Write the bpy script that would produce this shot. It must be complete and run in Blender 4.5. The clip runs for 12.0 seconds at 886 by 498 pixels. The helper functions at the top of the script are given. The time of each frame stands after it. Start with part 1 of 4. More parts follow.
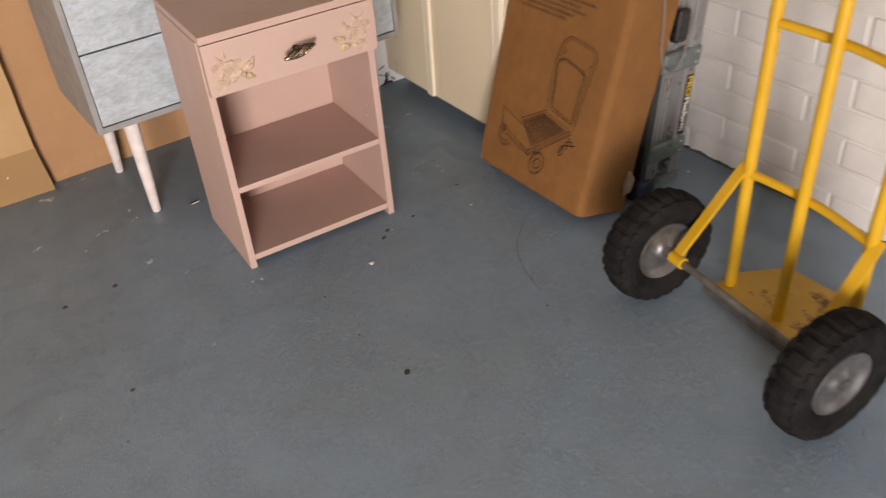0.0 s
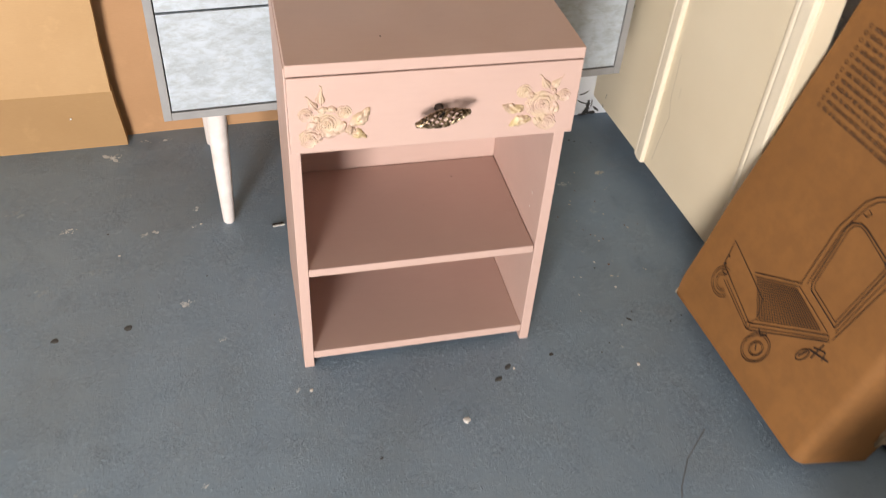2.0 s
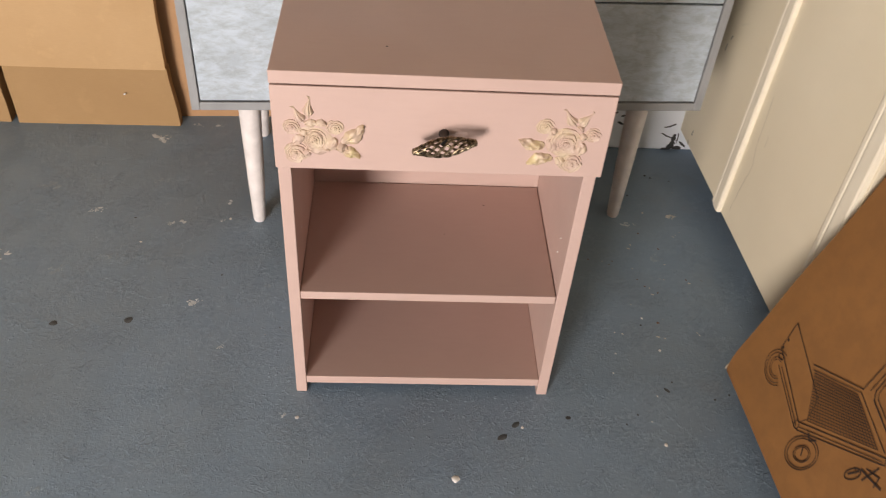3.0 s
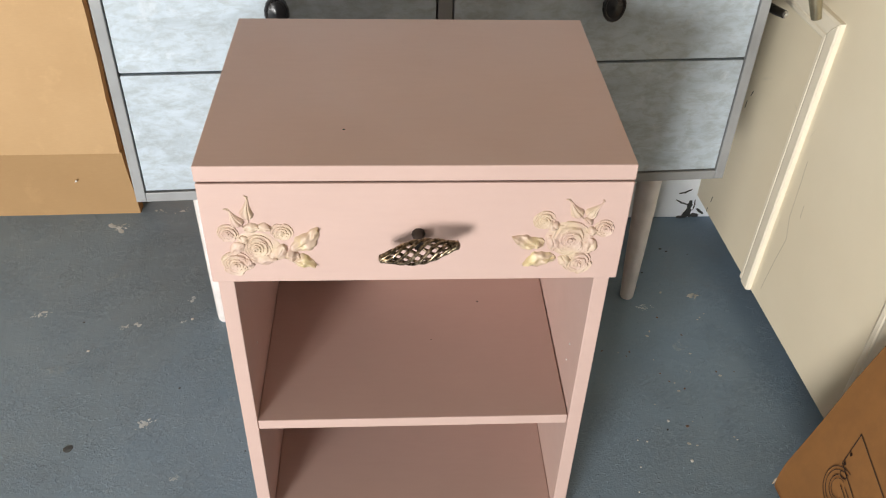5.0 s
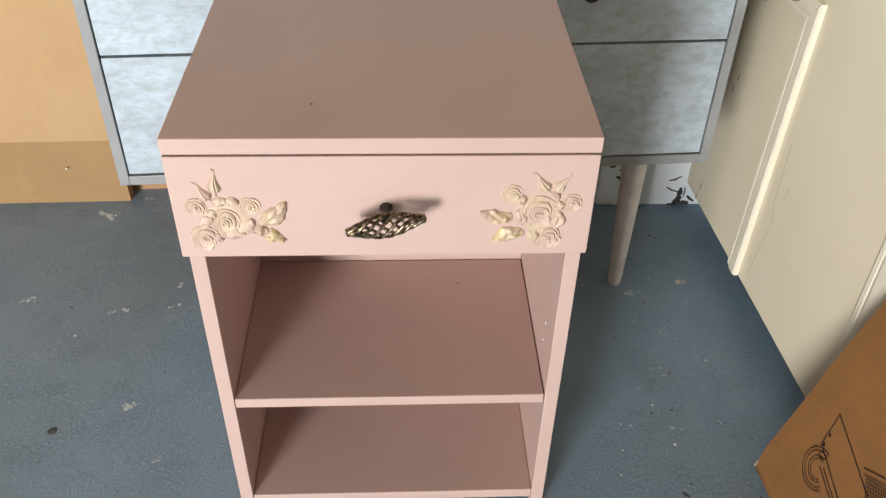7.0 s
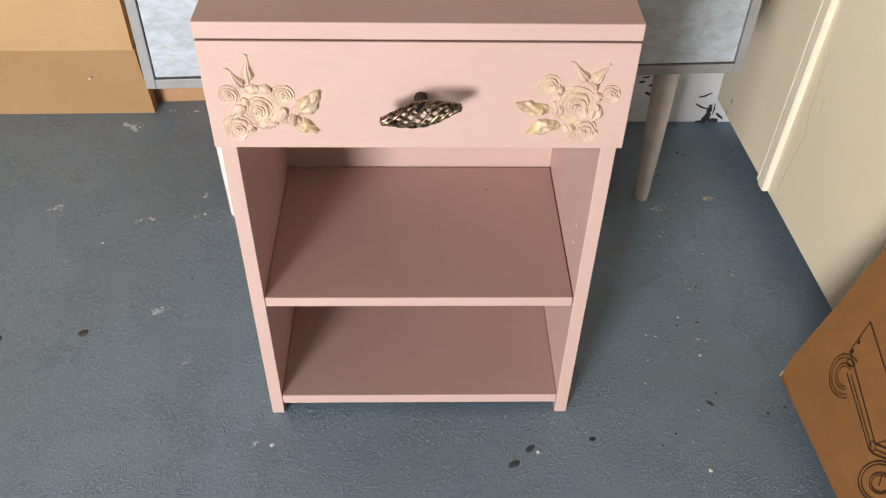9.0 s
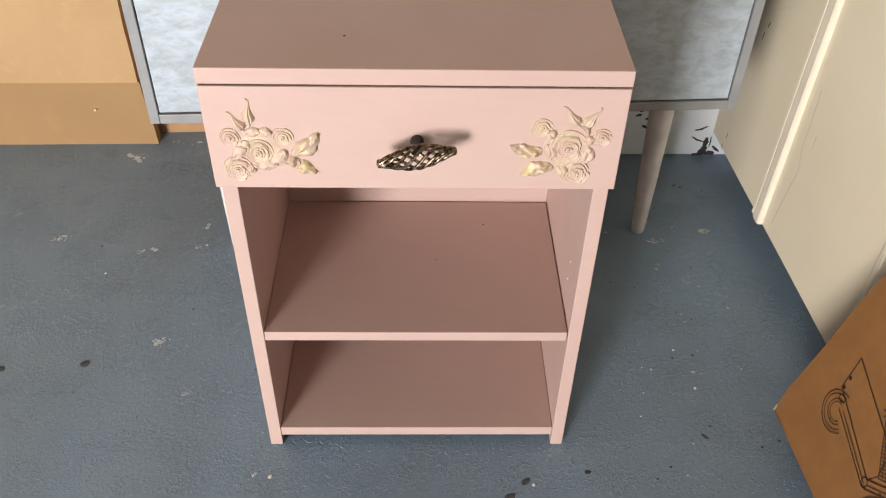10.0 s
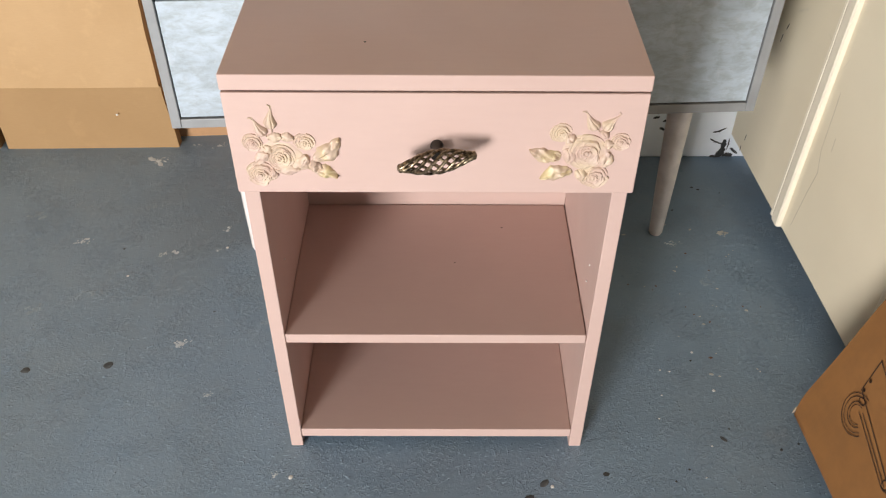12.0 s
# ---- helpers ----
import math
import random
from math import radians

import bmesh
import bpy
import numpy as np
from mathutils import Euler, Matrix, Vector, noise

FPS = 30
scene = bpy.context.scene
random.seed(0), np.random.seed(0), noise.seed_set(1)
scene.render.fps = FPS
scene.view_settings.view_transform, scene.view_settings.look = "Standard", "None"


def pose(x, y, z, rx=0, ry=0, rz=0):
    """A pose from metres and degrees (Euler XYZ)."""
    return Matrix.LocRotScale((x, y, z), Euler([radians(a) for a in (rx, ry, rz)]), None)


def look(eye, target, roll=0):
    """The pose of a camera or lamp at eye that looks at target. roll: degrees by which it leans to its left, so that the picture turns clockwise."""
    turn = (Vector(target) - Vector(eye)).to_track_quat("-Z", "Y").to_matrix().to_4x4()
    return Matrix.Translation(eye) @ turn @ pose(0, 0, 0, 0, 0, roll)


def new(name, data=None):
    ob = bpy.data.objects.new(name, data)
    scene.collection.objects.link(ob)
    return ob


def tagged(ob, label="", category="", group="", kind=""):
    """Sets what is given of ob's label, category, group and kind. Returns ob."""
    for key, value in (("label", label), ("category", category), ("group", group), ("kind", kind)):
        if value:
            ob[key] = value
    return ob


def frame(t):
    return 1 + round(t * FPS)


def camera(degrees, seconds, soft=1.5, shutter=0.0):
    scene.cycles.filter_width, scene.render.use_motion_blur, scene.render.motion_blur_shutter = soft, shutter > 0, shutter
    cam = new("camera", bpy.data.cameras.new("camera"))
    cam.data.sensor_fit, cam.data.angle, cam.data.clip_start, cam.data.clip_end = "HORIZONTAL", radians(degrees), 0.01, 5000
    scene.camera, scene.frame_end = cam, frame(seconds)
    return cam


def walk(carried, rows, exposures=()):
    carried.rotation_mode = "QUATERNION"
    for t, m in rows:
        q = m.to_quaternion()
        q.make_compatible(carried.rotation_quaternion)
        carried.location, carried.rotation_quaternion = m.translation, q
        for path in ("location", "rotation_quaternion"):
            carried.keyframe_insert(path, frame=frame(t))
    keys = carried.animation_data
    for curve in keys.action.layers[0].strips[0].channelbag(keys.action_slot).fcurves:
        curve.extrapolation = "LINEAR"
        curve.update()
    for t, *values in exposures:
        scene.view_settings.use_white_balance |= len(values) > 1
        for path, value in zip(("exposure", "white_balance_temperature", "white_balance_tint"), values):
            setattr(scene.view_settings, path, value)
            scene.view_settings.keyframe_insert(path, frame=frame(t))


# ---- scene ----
cam = camera(54.5, 12.0, soft=1.1, shutter=0.42)
# seconds, stops, kelvin, tint: the picture starts warmer, and lifts a little as the camera sets off
EXPOSURES = [(0.0, -0.46, 8610, 26), (0.5, -0.24, 8450, 24), (1.0, -0.16, 8350, 25), (1.5, 0.18, 7880, 20), (2.2, -0.03, 8140, 21), (3.0, -0.26, 8150, 22), (3.7, -0.22, 8140, 20), (5.3, -0.05, 7400, 14), (6.7, -0.06, 7350, 14), (7.5, -0.02, 7060, 13), (9.4, -0.04, 7610, 19), (10.5, -0.01, 7500, 17), (12.0, 0.01, 7400, 16)]
PATH = [
    (0, (0.066, 0.0, 1.256), (0.845, 1.415, 0.076), -5.0),
    (0.5, (0.164, 0.249, 1.228), (0.819, 1.641, -0.049), -4.9),
    (1, (0.27, 0.441, 1.209), (0.847, 1.82, -0.12), -2.1),
    (1.5, (0.381, 0.571, 1.184), (0.802, 1.992, -0.158), 2.7),
    (2, (0.433, 0.729, 1.162), (0.828, 2.169, -0.169), 4.3),
    (2.5, (0.501, 0.812, 1.143), (0.767, 2.28, -0.189), 4.7),
    (3, (0.62, 0.853, 1.119), (0.738, 2.322, -0.233), 4.8),
    (3.5, (0.617, 0.93, 1.098), (0.708, 2.417, -0.236), 5.2),
    (3.7, (0.602, 0.983, 1.066), (0.711, 2.489, -0.245), 5.2),
    (5.3, (0.678, 1.05, 1.026), (0.764, 2.617, -0.213), 1.4),
    (5.5, (0.688, 1.044, 1.02), (0.766, 2.622, -0.207), 1.2),
    (6, (0.694, 1.045, 1.02), (0.774, 2.619, -0.212), 1.6),
    (6.5, (0.698, 1.039, 1.022), (0.775, 2.608, -0.216), 1.6),
    (7, (0.699, 1.032, 1.017), (0.778, 2.584, -0.242), 1.5),
    (7.5, (0.691, 1.009, 0.978), (0.765, 2.504, -0.348), 1.6),
    (7.7, (0.688, 1.003, 0.954), (0.758, 2.462, -0.412), 1.9),
    (9.3, (0.681, 1.009, 0.996), (0.72, 2.467, -0.372), 1.2),
    (9.5, (0.684, 1.008, 1.005), (0.722, 2.482, -0.346), 1.1),
    (10, (0.688, 1.007, 1.004), (0.725, 2.499, -0.327), 1.4),
    (10.5, (0.686, 1.004, 1.011), (0.719, 2.499, -0.317), 1.6),
    (11, (0.685, 1.002, 1.012), (0.716, 2.501, -0.312), 1.8),
    (11.5, (0.686, 0.999, 1.013), (0.713, 2.505, -0.302), 1.7),
    (12, (0.684, 1.003, 1.011), (0.684, 2.497, -0.319), 0.4),
]
walk(cam, [(t, look(eye, target, roll)) for t, eye, target, roll in PATH], EXPOSURES)

# ---- world, sun, large lights ----
world = bpy.data.worlds.new("world")
scene.world = world
world.use_nodes = True
wn = world.node_tree.nodes
sky = wn.new("ShaderNodeTexSky")
sky.sky_type, sky.sun_disc = "NISHITA", False
sky.sun_elevation, sky.sun_rotation = radians(43), radians(115)
world.node_tree.links.new(sky.outputs[0], wn["Background"].inputs[0])
wn["Background"].inputs[1].default_value = 0.12

sun = new("sun", bpy.data.lights.new("sun", "SUN"))
sun.data.energy, sun.data.angle, sun.data.color = 3.0, radians(0.5), (1.0, 0.95, 0.88)
sun.matrix_basis = look((5.5, -2.6, 5.6), (0, 0, 0))

# daylight of the open garage door, in its opening
daylight = new("daylight", bpy.data.lights.new("daylight", "AREA"))
daylight.data.shape, daylight.data.size, daylight.data.size_y = "RECTANGLE", 1.05, 1.34
daylight.data.spread = radians(125)
daylight.data.energy, daylight.data.color = 140.0, (0.865, 0.95, 1.025)
daylight.matrix_basis = look((-1.22, -2.03, 0.785), (0.3, 1.8, 0.66))
scene.view_settings.exposure = 0.0


# ---- materials ----
def rgb(c):
    return (c[0], c[1], c[2], 1.0)


class Mat:
    """A node material with a Principled shader, and short calls for its nodes."""

    def __init__(self, name, color=(0.5, 0.5, 0.5), rough=0.6, metal=0.0, spec=0.5):
        self.m = bpy.data.materials.new(name)
        self.m.use_nodes = True
        self.t = self.m.node_tree
        self.b = self.t.nodes["Principled BSDF"]
        self.b.inputs["Base Color"].default_value = rgb(color)
        self.b.inputs["Roughness"].default_value = rough
        self.b.inputs["Metallic"].default_value = metal
        self.b.inputs["Specular IOR Level"].default_value = spec
        tc = self.t.nodes.new("ShaderNodeTexCoord")
        self.co = tc.outputs["Object"]

    def link(self, a, b):
        self.t.links.new(a, b)

    def scaled(self, sx, sy, sz):
        n = self.t.nodes.new("ShaderNodeMapping")
        n.inputs["Scale"].default_value = (sx, sy, sz)
        self.link(self.co, n.inputs["Vector"])
        return n.outputs[0]

    def noise(self, scale, detail=4.0, rough=0.55, co=None, distort=0.0):
        n = self.t.nodes.new("ShaderNodeTexNoise")
        n.inputs["Scale"].default_value, n.inputs["Detail"].default_value = scale, detail
        n.inputs["Roughness"].default_value, n.inputs["Distortion"].default_value = rough, distort
        self.link(co or self.co, n.inputs["Vector"])
        return n.outputs["Fac"]

    def voronoi(self, scale, co=None, feature="F1"):
        n = self.t.nodes.new("ShaderNodeTexVoronoi")
        n.feature = feature
        n.inputs["Scale"].default_value = scale
        self.link(co or self.co, n.inputs["Vector"])
        return n.outputs["Distance"]

    def ramp(self, fac, stops):
        n = self.t.nodes.new("ShaderNodeValToRGB")
        e = n.color_ramp.elements
        while len(e) < len(stops):
            e.new(0.5)
        for k, (p, c) in enumerate(stops):
            e[k].position = p
            e[k].color = rgb(c) if not isinstance(c, (int, float)) else (c, c, c, 1)
        self.link(fac, n.inputs[0])
        return n.outputs[0]

    def mix(self, fac, a, b, kind="MIX"):
        n = self.t.nodes.new("ShaderNodeMix")
        n.data_type, n.blend_type = "RGBA", kind
        for value, k in ((fac, 0), (a, 6), (b, 7)):
            if isinstance(value, (int, float)):
                n.inputs[k].default_value = value
            elif isinstance(value, tuple):
                n.inputs[k].default_value = rgb(value)
            else:
                self.link(value, n.inputs[k])
        return n.outputs[2]

    def math(self, op, a, b=0.0):
        n = self.t.nodes.new("ShaderNodeMath")
        n.operation = op
        for value, k in ((a, 0), (b, 1)):
            if isinstance(value, (int, float)):
                n.inputs[k].default_value = value
            else:
                self.link(value, n.inputs[k])
        return n.outputs[0]

    def random(self):
        return self.t.nodes.new("ShaderNodeObjectInfo").outputs["Random"]

    def color(self, c):
        self.link(c, self.b.inputs["Base Color"])
        return self

    def rough(self, c):
        self.link(c, self.b.inputs["Roughness"])
        return self

    def bump(self, h, strength=0.3, distance=0.002):
        n = self.t.nodes.new("ShaderNodeBump")
        n.inputs["Strength"].default_value, n.inputs["Distance"].default_value = strength, distance
        self.link(h, n.inputs["Height"])
        self.link(n.outputs[0], self.b.inputs["Normal"])
        return self


def make_floor_paint():
    m = Mat("floor_paint", rough=0.5, spec=0.45)
    big = m.noise(1.3, 3)
    mid = m.noise(9, 5)
    fine = m.noise(160, 3)
    c = m.ramp(big, [(0.3, (0.176, 0.262, 0.350)), (0.7, (0.198, 0.288, 0.382))])
    c = m.mix(m.ramp(mid, [(0.35, 0.0), (0.75, 0.5)]), c, (0.224, 0.304, 0.374))
    c = m.mix(m.ramp(m.noise(2.6, 5, 0.62, None, 0.8), [(0.44, 0.0), (0.66, 0.45)]), c, (0.165, 0.215, 0.250))
    # rubbed brown dirt and pale scuffs
    dirt = m.ramp(m.noise(5.5, 6, 0.7), [(0.60, 0.0), (0.75, 0.35)])
    c = m.mix(dirt, c, (0.200, 0.200, 0.196))
    scuff = m.ramp(m.noise(38, 5, 0.75, m.scaled(1, 2.4, 1), 0.6), [(0.66, 0.0), (0.73, 0.55)])
    where = m.ramp(m.noise(4.2, 2), [(0.48, 0.0), (0.62, 1.0)])
    c = m.mix(m.math("MULTIPLY", scuff, where), c, (0.30, 0.30, 0.29))
    specks = m.ramp(m.voronoi(46), [(0.045, 1.0), (0.06, 0.0)])
    keep = m.ramp(m.noise(17, 2), [(0.60, 0.0), (0.64, 1.0)])
    c = m.mix(m.math("MULTIPLY", specks, keep), c, (0.30, 0.33, 0.35))
    dots = m.ramp(m.voronoi(31, m.scaled(1.1, 0.9, 1)), [(0.035, 1.0), (0.05, 0.0)])
    keep2 = m.ramp(m.noise(11, 2), [(0.58, 0.0), (0.62, 0.9)])
    c = m.mix(m.math("MULTIPLY", dots, keep2), c, (0.03, 0.03, 0.03))
    m.color(c)
    m.rough(m.ramp(m.noise(6, 5, 0.65), [(0.3, 0.36), (0.7, 0.56)]))
    worm = m.ramp(m.noise(85, 3, 0.55, m.scaled(1, 1.4, 1), 1.2), [(0.465, 0.0), (0.495, 1.0), (0.525, 0.0)])
    patch = m.ramp(m.noise(13, 4, 0.6), [(0.46, 0.0), (0.60, 1.0)])
    crumbs = m.ramp(m.voronoi(150), [(0.10, 1.0), (0.24, 0.0)])
    sparse = m.ramp(m.noise(48, 2), [(0.54, 0.0), (0.60, 1.0)])
    relief = m.math("ADD", m.math("MULTIPLY", worm, patch), m.math("MULTIPLY", m.math("MULTIPLY", crumbs, sparse), 0.8))
    relief = m.math("ADD", relief, m.math("MULTIPLY", m.math("MULTIPLY", m.math("ADD", fine, m.noise(330, 2)), m.ramp(m.noise(7, 4, 0.6), [(0.35, 0.35), (0.65, 1.0)])), 0.55))
    m.bump(relief, 0.80, 0.0014)
    return m.m


def make_pink():
    m = Mat("pink_paint", rough=0.58, spec=0.35)
    strokes = m.noise(30, 4, 0.6, m.scaled(1, 6, 6))
    c = m.ramp(m.noise(7, 3), [(0.3, (0.500, 0.350, 0.306)), (0.7, (0.528, 0.371, 0.325))])
    c = m.mix(m.ramp(strokes, [(0.4, 0.0), (0.8, 0.25)]), c, (0.465, 0.327, 0.287))
    specks = m.ramp(m.voronoi(14), [(0.008, 1.0), (0.012, 0.0)])
    c = m.mix(m.math("MULTIPLY", specks, m.ramp(m.noise(9, 1), [(0.58, 0.0), (0.6, 0.8)])), c, (0.2, 0.13, 0.11))
    m.color(c).rough(m.ramp(m.noise(12, 3), [(0.3, 0.5), (0.7, 0.66)]))
    m.bump(m.math("ADD", strokes, m.math("MULTIPLY", m.noise(300, 2), 0.4)), 0.12, 0.0008)
    return m.m


def make_pearl():
    m = Mat("pearl_paint", rough=0.5)
    c = m.ramp(m.noise(55, 3), [(0.36, (0.490, 0.345, 0.285)), (0.64, (0.525, 0.405, 0.290))])
    m.color(c).bump(m.noise(500, 3), 0.15, 0.0004)
    return m.m


def make_gold():
    m = Mat("gold_paint", rough=0.46, metal=0.08)
    c = m.ramp(m.noise(60, 3), [(0.34, (0.45, 0.325, 0.255)), (0.52, (0.49, 0.365, 0.255)), (0.68, (0.54, 0.43, 0.235))])
    m.color(c).bump(m.noise(400, 3), 0.2, 0.0004)
    return m.m


def make_brass():
    m = Mat("antique_brass", rough=0.36, metal=1.0)
    c = m.ramp(m.noise(240, 3), [(0.36, (0.035, 0.026, 0.017)), (0.52, (0.185, 0.138, 0.090)), (0.70, (0.58, 0.47, 0.33))])
    return m.color(c).m


def make_concrete_effect():
    m = Mat("concrete_effect_paint", rough=0.5)
    a = m.noise(9, 6, 0.68, m.scaled(1, 1, 1.9), 0.7)
    b = m.noise(38, 5, 0.7, m.scaled(1, 1, 2.2), 0.4)
    c = m.ramp(a, [(0.28, (0.315, 0.367, 0.404)), (0.50, (0.425, 0.504, 0.567)), (0.72, (0.499, 0.588, 0.656))])
    c = m.mix(m.ramp(b, [(0.38, 0.45), (0.56, 0.0)]), c, (0.255, 0.275, 0.275))
    c = m.mix(m.ramp(m.noise(22, 6, 0.75), [(0.58, 0.0), (0.70, 0.5)]), c, (0.58, 0.635, 0.67))
    m.color(c).bump(b, 0.25, 0.0008)
    return m.m


def make_plain(name, color, rough=0.55, metal=0.0, vary=0.12, scale=14.0, bump=0.1, grain=160.0):
    """Paint, plastic or metal with a slow and a fine variation."""
    m = Mat(name, color, rough, metal)
    dark = tuple(v * (1 - vary) for v in color)
    pale = tuple(min(1.0, v * (1 + vary)) for v in color)
    c = m.ramp(m.noise(scale, 4), [(0.3, dark), (0.7, pale)])
    m.color(c).rough(m.ramp(m.noise(scale * 2.3, 3), [(0.3, max(0.05, rough - 0.08)), (0.7, min(1.0, rough + 0.08))]))
    m.bump(m.noise(grain, 3), bump, 0.0008)
    return m.m


def make_card(name, pale, dark):
    m = Mat(name, rough=0.82, spec=0.25)
    c = m.ramp(m.noise(4.5, 5, 0.6), [(0.3, dark), (0.7, pale)])
    fibres = m.noise(70, 4, 0.7, m.scaled(1, 1, 7))
    c = m.mix(m.ramp(fibres, [(0.35, 0.14), (0.65, 0.0)]), c, tuple(v * 0.78 for v in dark))
    c = m.mix(m.ramp(m.noise(14, 5, 0.7), [(0.56, 0.0), (0.72, 0.35)]), c, tuple(min(1.0, v * 1.18) for v in pale))
    flutes = m.noise(260, 1, 0.5, m.scaled(1, 1, 0.03))
    m.color(c).bump(m.math("ADD", flutes, m.noise(90, 4)), 0.12, 0.0008)
    return m.m


def make_door_paint():
    m = Mat("door_paint", rough=0.5)
    c = m.ramp(m.noise(3, 4), [(0.3, (0.675, 0.590, 0.440)), (0.7, (0.735, 0.650, 0.495))])
    c = m.mix(m.ramp(m.noise(16, 6, 0.7), [(0.62, 0.0), (0.78, 0.3)]), c, (0.56, 0.50, 0.40))
    # hairline cracks running up the paint
    crack = m.ramp(m.voronoi(5.0, m.scaled(1, 2.2, 0.45), "DISTANCE_TO_EDGE"), [(0.0, 1.0), (0.006, 0.0)])
    crack = m.math("MULTIPLY", crack, m.ramp(m.noise(7, 4), [(0.58, 0.0), (0.64, 0.25)]))
    c = m.mix(crack, c, (0.40, 0.37, 0.31))
    m.color(c).bump(m.noise(120, 3), 0.08, 0.001)
    return m.m


def make_brick_paint():
    m = Mat("white_brick_paint", rough=0.55)
    r = m.random()
    c = m.ramp(m.noise(11, 5, 0.6), [(0.3, (0.70, 0.70, 0.70)), (0.7, (0.80, 0.80, 0.80))])
    c = m.mix(m.ramp(r, [(0.0, 0.0), (1.0, 0.22)]), c, (0.60, 0.585, 0.55))
    c = m.mix(m.ramp(m.noise(24, 6, 0.75), [(0.62, 0.0), (0.76, 0.4)]), c, (0.50, 0.46, 0.42))
    m.color(c).bump(m.math("ADD", m.noise(45, 5), m.math("MULTIPLY", m.noise(220, 2), 0.4)), 0.3, 0.003)
    return m.m


def make_flaking():
    m = Mat("flaking_masonry_paint", rough=0.7)
    c = m.ramp(m.noise(8, 5), [(0.3, (0.76, 0.81, 0.86)), (0.7, (0.84, 0.88, 0.92))])
    bare = m.ramp(m.noise(22, 6, 0.8), [(0.70, 0.0), (0.72, 1.0)])
    c = m.mix(bare, c, (0.20, 0.20, 0.20))
    m.color(c).bump(m.noise(30, 5), 0.6, 0.004)
    return m.m


def make_yellow():
    m = Mat("yellow_paint", rough=0.42)
    c = m.ramp(m.noise(12, 4), [(0.3, (0.62, 0.345, 0.018)), (0.7, (0.70, 0.41, 0.03))])
    rust = m.ramp(m.noise(34, 6, 0.75), [(0.63, 0.0), (0.67, 0.9)])
    c = m.mix(rust, c, (0.12, 0.06, 0.025))
    m.color(c).bump(m.noise(60, 5), 0.2, 0.001)
    return m.m


def make_worn_yellow():
    m = Mat("worn_yellow_plate", rough=0.6)
    c = m.ramp(m.noise(12, 4), [(0.3, (0.48, 0.275, 0.04)), (0.7, (0.58, 0.345, 0.06))])
    rust = m.ramp(m.noise(13, 6, 0.7), [(0.56, 0.0), (0.64, 0.9)])
    c = m.mix(rust, c, (0.085, 0.045, 0.022))
    m.color(c).bump(m.noise(60, 5), 0.4, 0.0015)
    return m.m


def make_rubber():
    m = Mat("tyre_rubber", rough=0.85, spec=0.1)
    c = m.ramp(m.noise(25, 5), [(0.35, (0.008, 0.008, 0.009)), (0.7, (0.022, 0.021, 0.021))])
    dust = m.ramp(m.noise(120, 3, 0.7), [(0.70, 0.0), (0.76, 0.5)])
    m.color(m.mix(dust, c, (0.22, 0.21, 0.20))).bump(m.noise(120, 4), 0.3, 0.0015)
    return m.m


FLOOR_PAINT, PINK, PEARL, GOLD, BRASS = make_floor_paint(), make_pink(), make_pearl(), make_gold(), make_brass()
CONCRETE = make_concrete_effect()
GREY = make_plain("grey_eggshell_paint", (0.27, 0.28, 0.285), 0.45)
WHITEWOOD = make_plain("whitewashed_wood", (0.70, 0.655, 0.635), 0.6, vary=0.14, scale=26)
BLACK = make_plain("black_lacquer", (0.012, 0.012, 0.013), 0.3)
DARK_METAL = make_plain("dark_bronze", (0.05, 0.045, 0.04), 0.3, 0.8)
AGED_METAL = make_plain("aged_brass_plate", (0.38, 0.34, 0.24), 0.32, 0.9)
CHROME = make_plain("worn_chrome", (0.75, 0.75, 0.75), 0.16, 1.0, 0.05)
CARD_PALE = make_card("pale_cardboard", (0.535, 0.345, 0.185), (0.475, 0.298, 0.152))
CARD_PINK = make_card("brown_cardboard", (0.47, 0.27, 0.145), (0.41, 0.23, 0.12))
def make_stained_card():
    """Brown carton board with blotches, scuffs and rubbed pale marks."""
    m = Mat("box_cardboard", rough=0.8, spec=0.25)
    c = m.ramp(m.noise(4.5, 5, 0.6), [(0.3, (0.212, 0.094, 0.031)), (0.7, (0.258, 0.116, 0.039))])
    c = m.mix(m.ramp(m.noise(26, 5, 0.65), [(0.40, 0.35), (0.58, 0.0)]), c, (0.170, 0.077, 0.029))
    c = m.mix(m.ramp(m.noise(60, 5, 0.75), [(0.66, 0.0), (0.74, 0.4)]), c, (0.36, 0.19, 0.085))
    flutes = m.noise(260, 1, 0.5, m.scaled(1, 1, 0.03))
    m.color(c).bump(m.math("ADD", flutes, m.noise(90, 4)), 0.15, 0.0008)
    return m.m


CARD_BOX = make_stained_card()
CARD_TORN = make_card("torn_cardboard", (0.46, 0.39, 0.31), (0.22, 0.16, 0.10))
INK = make_plain("printed_ink", (0.030, 0.015, 0.008), 0.7)
FAINT_INK = make_plain("small_print_ink", (0.100, 0.048, 0.021), 0.7)
DOOR_PAINT, BRICK_PAINT, FLAKING = make_door_paint(), make_brick_paint(), make_flaking()
TRIM_PAINT = make_plain("moulding_gloss", (0.77, 0.70, 0.565), 0.42, vary=0.05)
PLASTER = make_plain("wall_paint", (0.66, 0.61, 0.52), 0.8, vary=0.08, scale=3, bump=0.3, grain=60)
# west wall is out of view; dark tone set to cut bounce light
WEST_PAINT = make_plain("bounce_cut_paint", (0.22, 0.20, 0.175), 0.8, vary=0.1, scale=3, bump=0.3, grain=60)
# for wall parts out of view: dark so they return little fill light
DULL_WALL = make_plain("unseen_dark_wall", (0.15, 0.14, 0.125), 0.85, vary=0.15, scale=3, bump=0.4, grain=60)
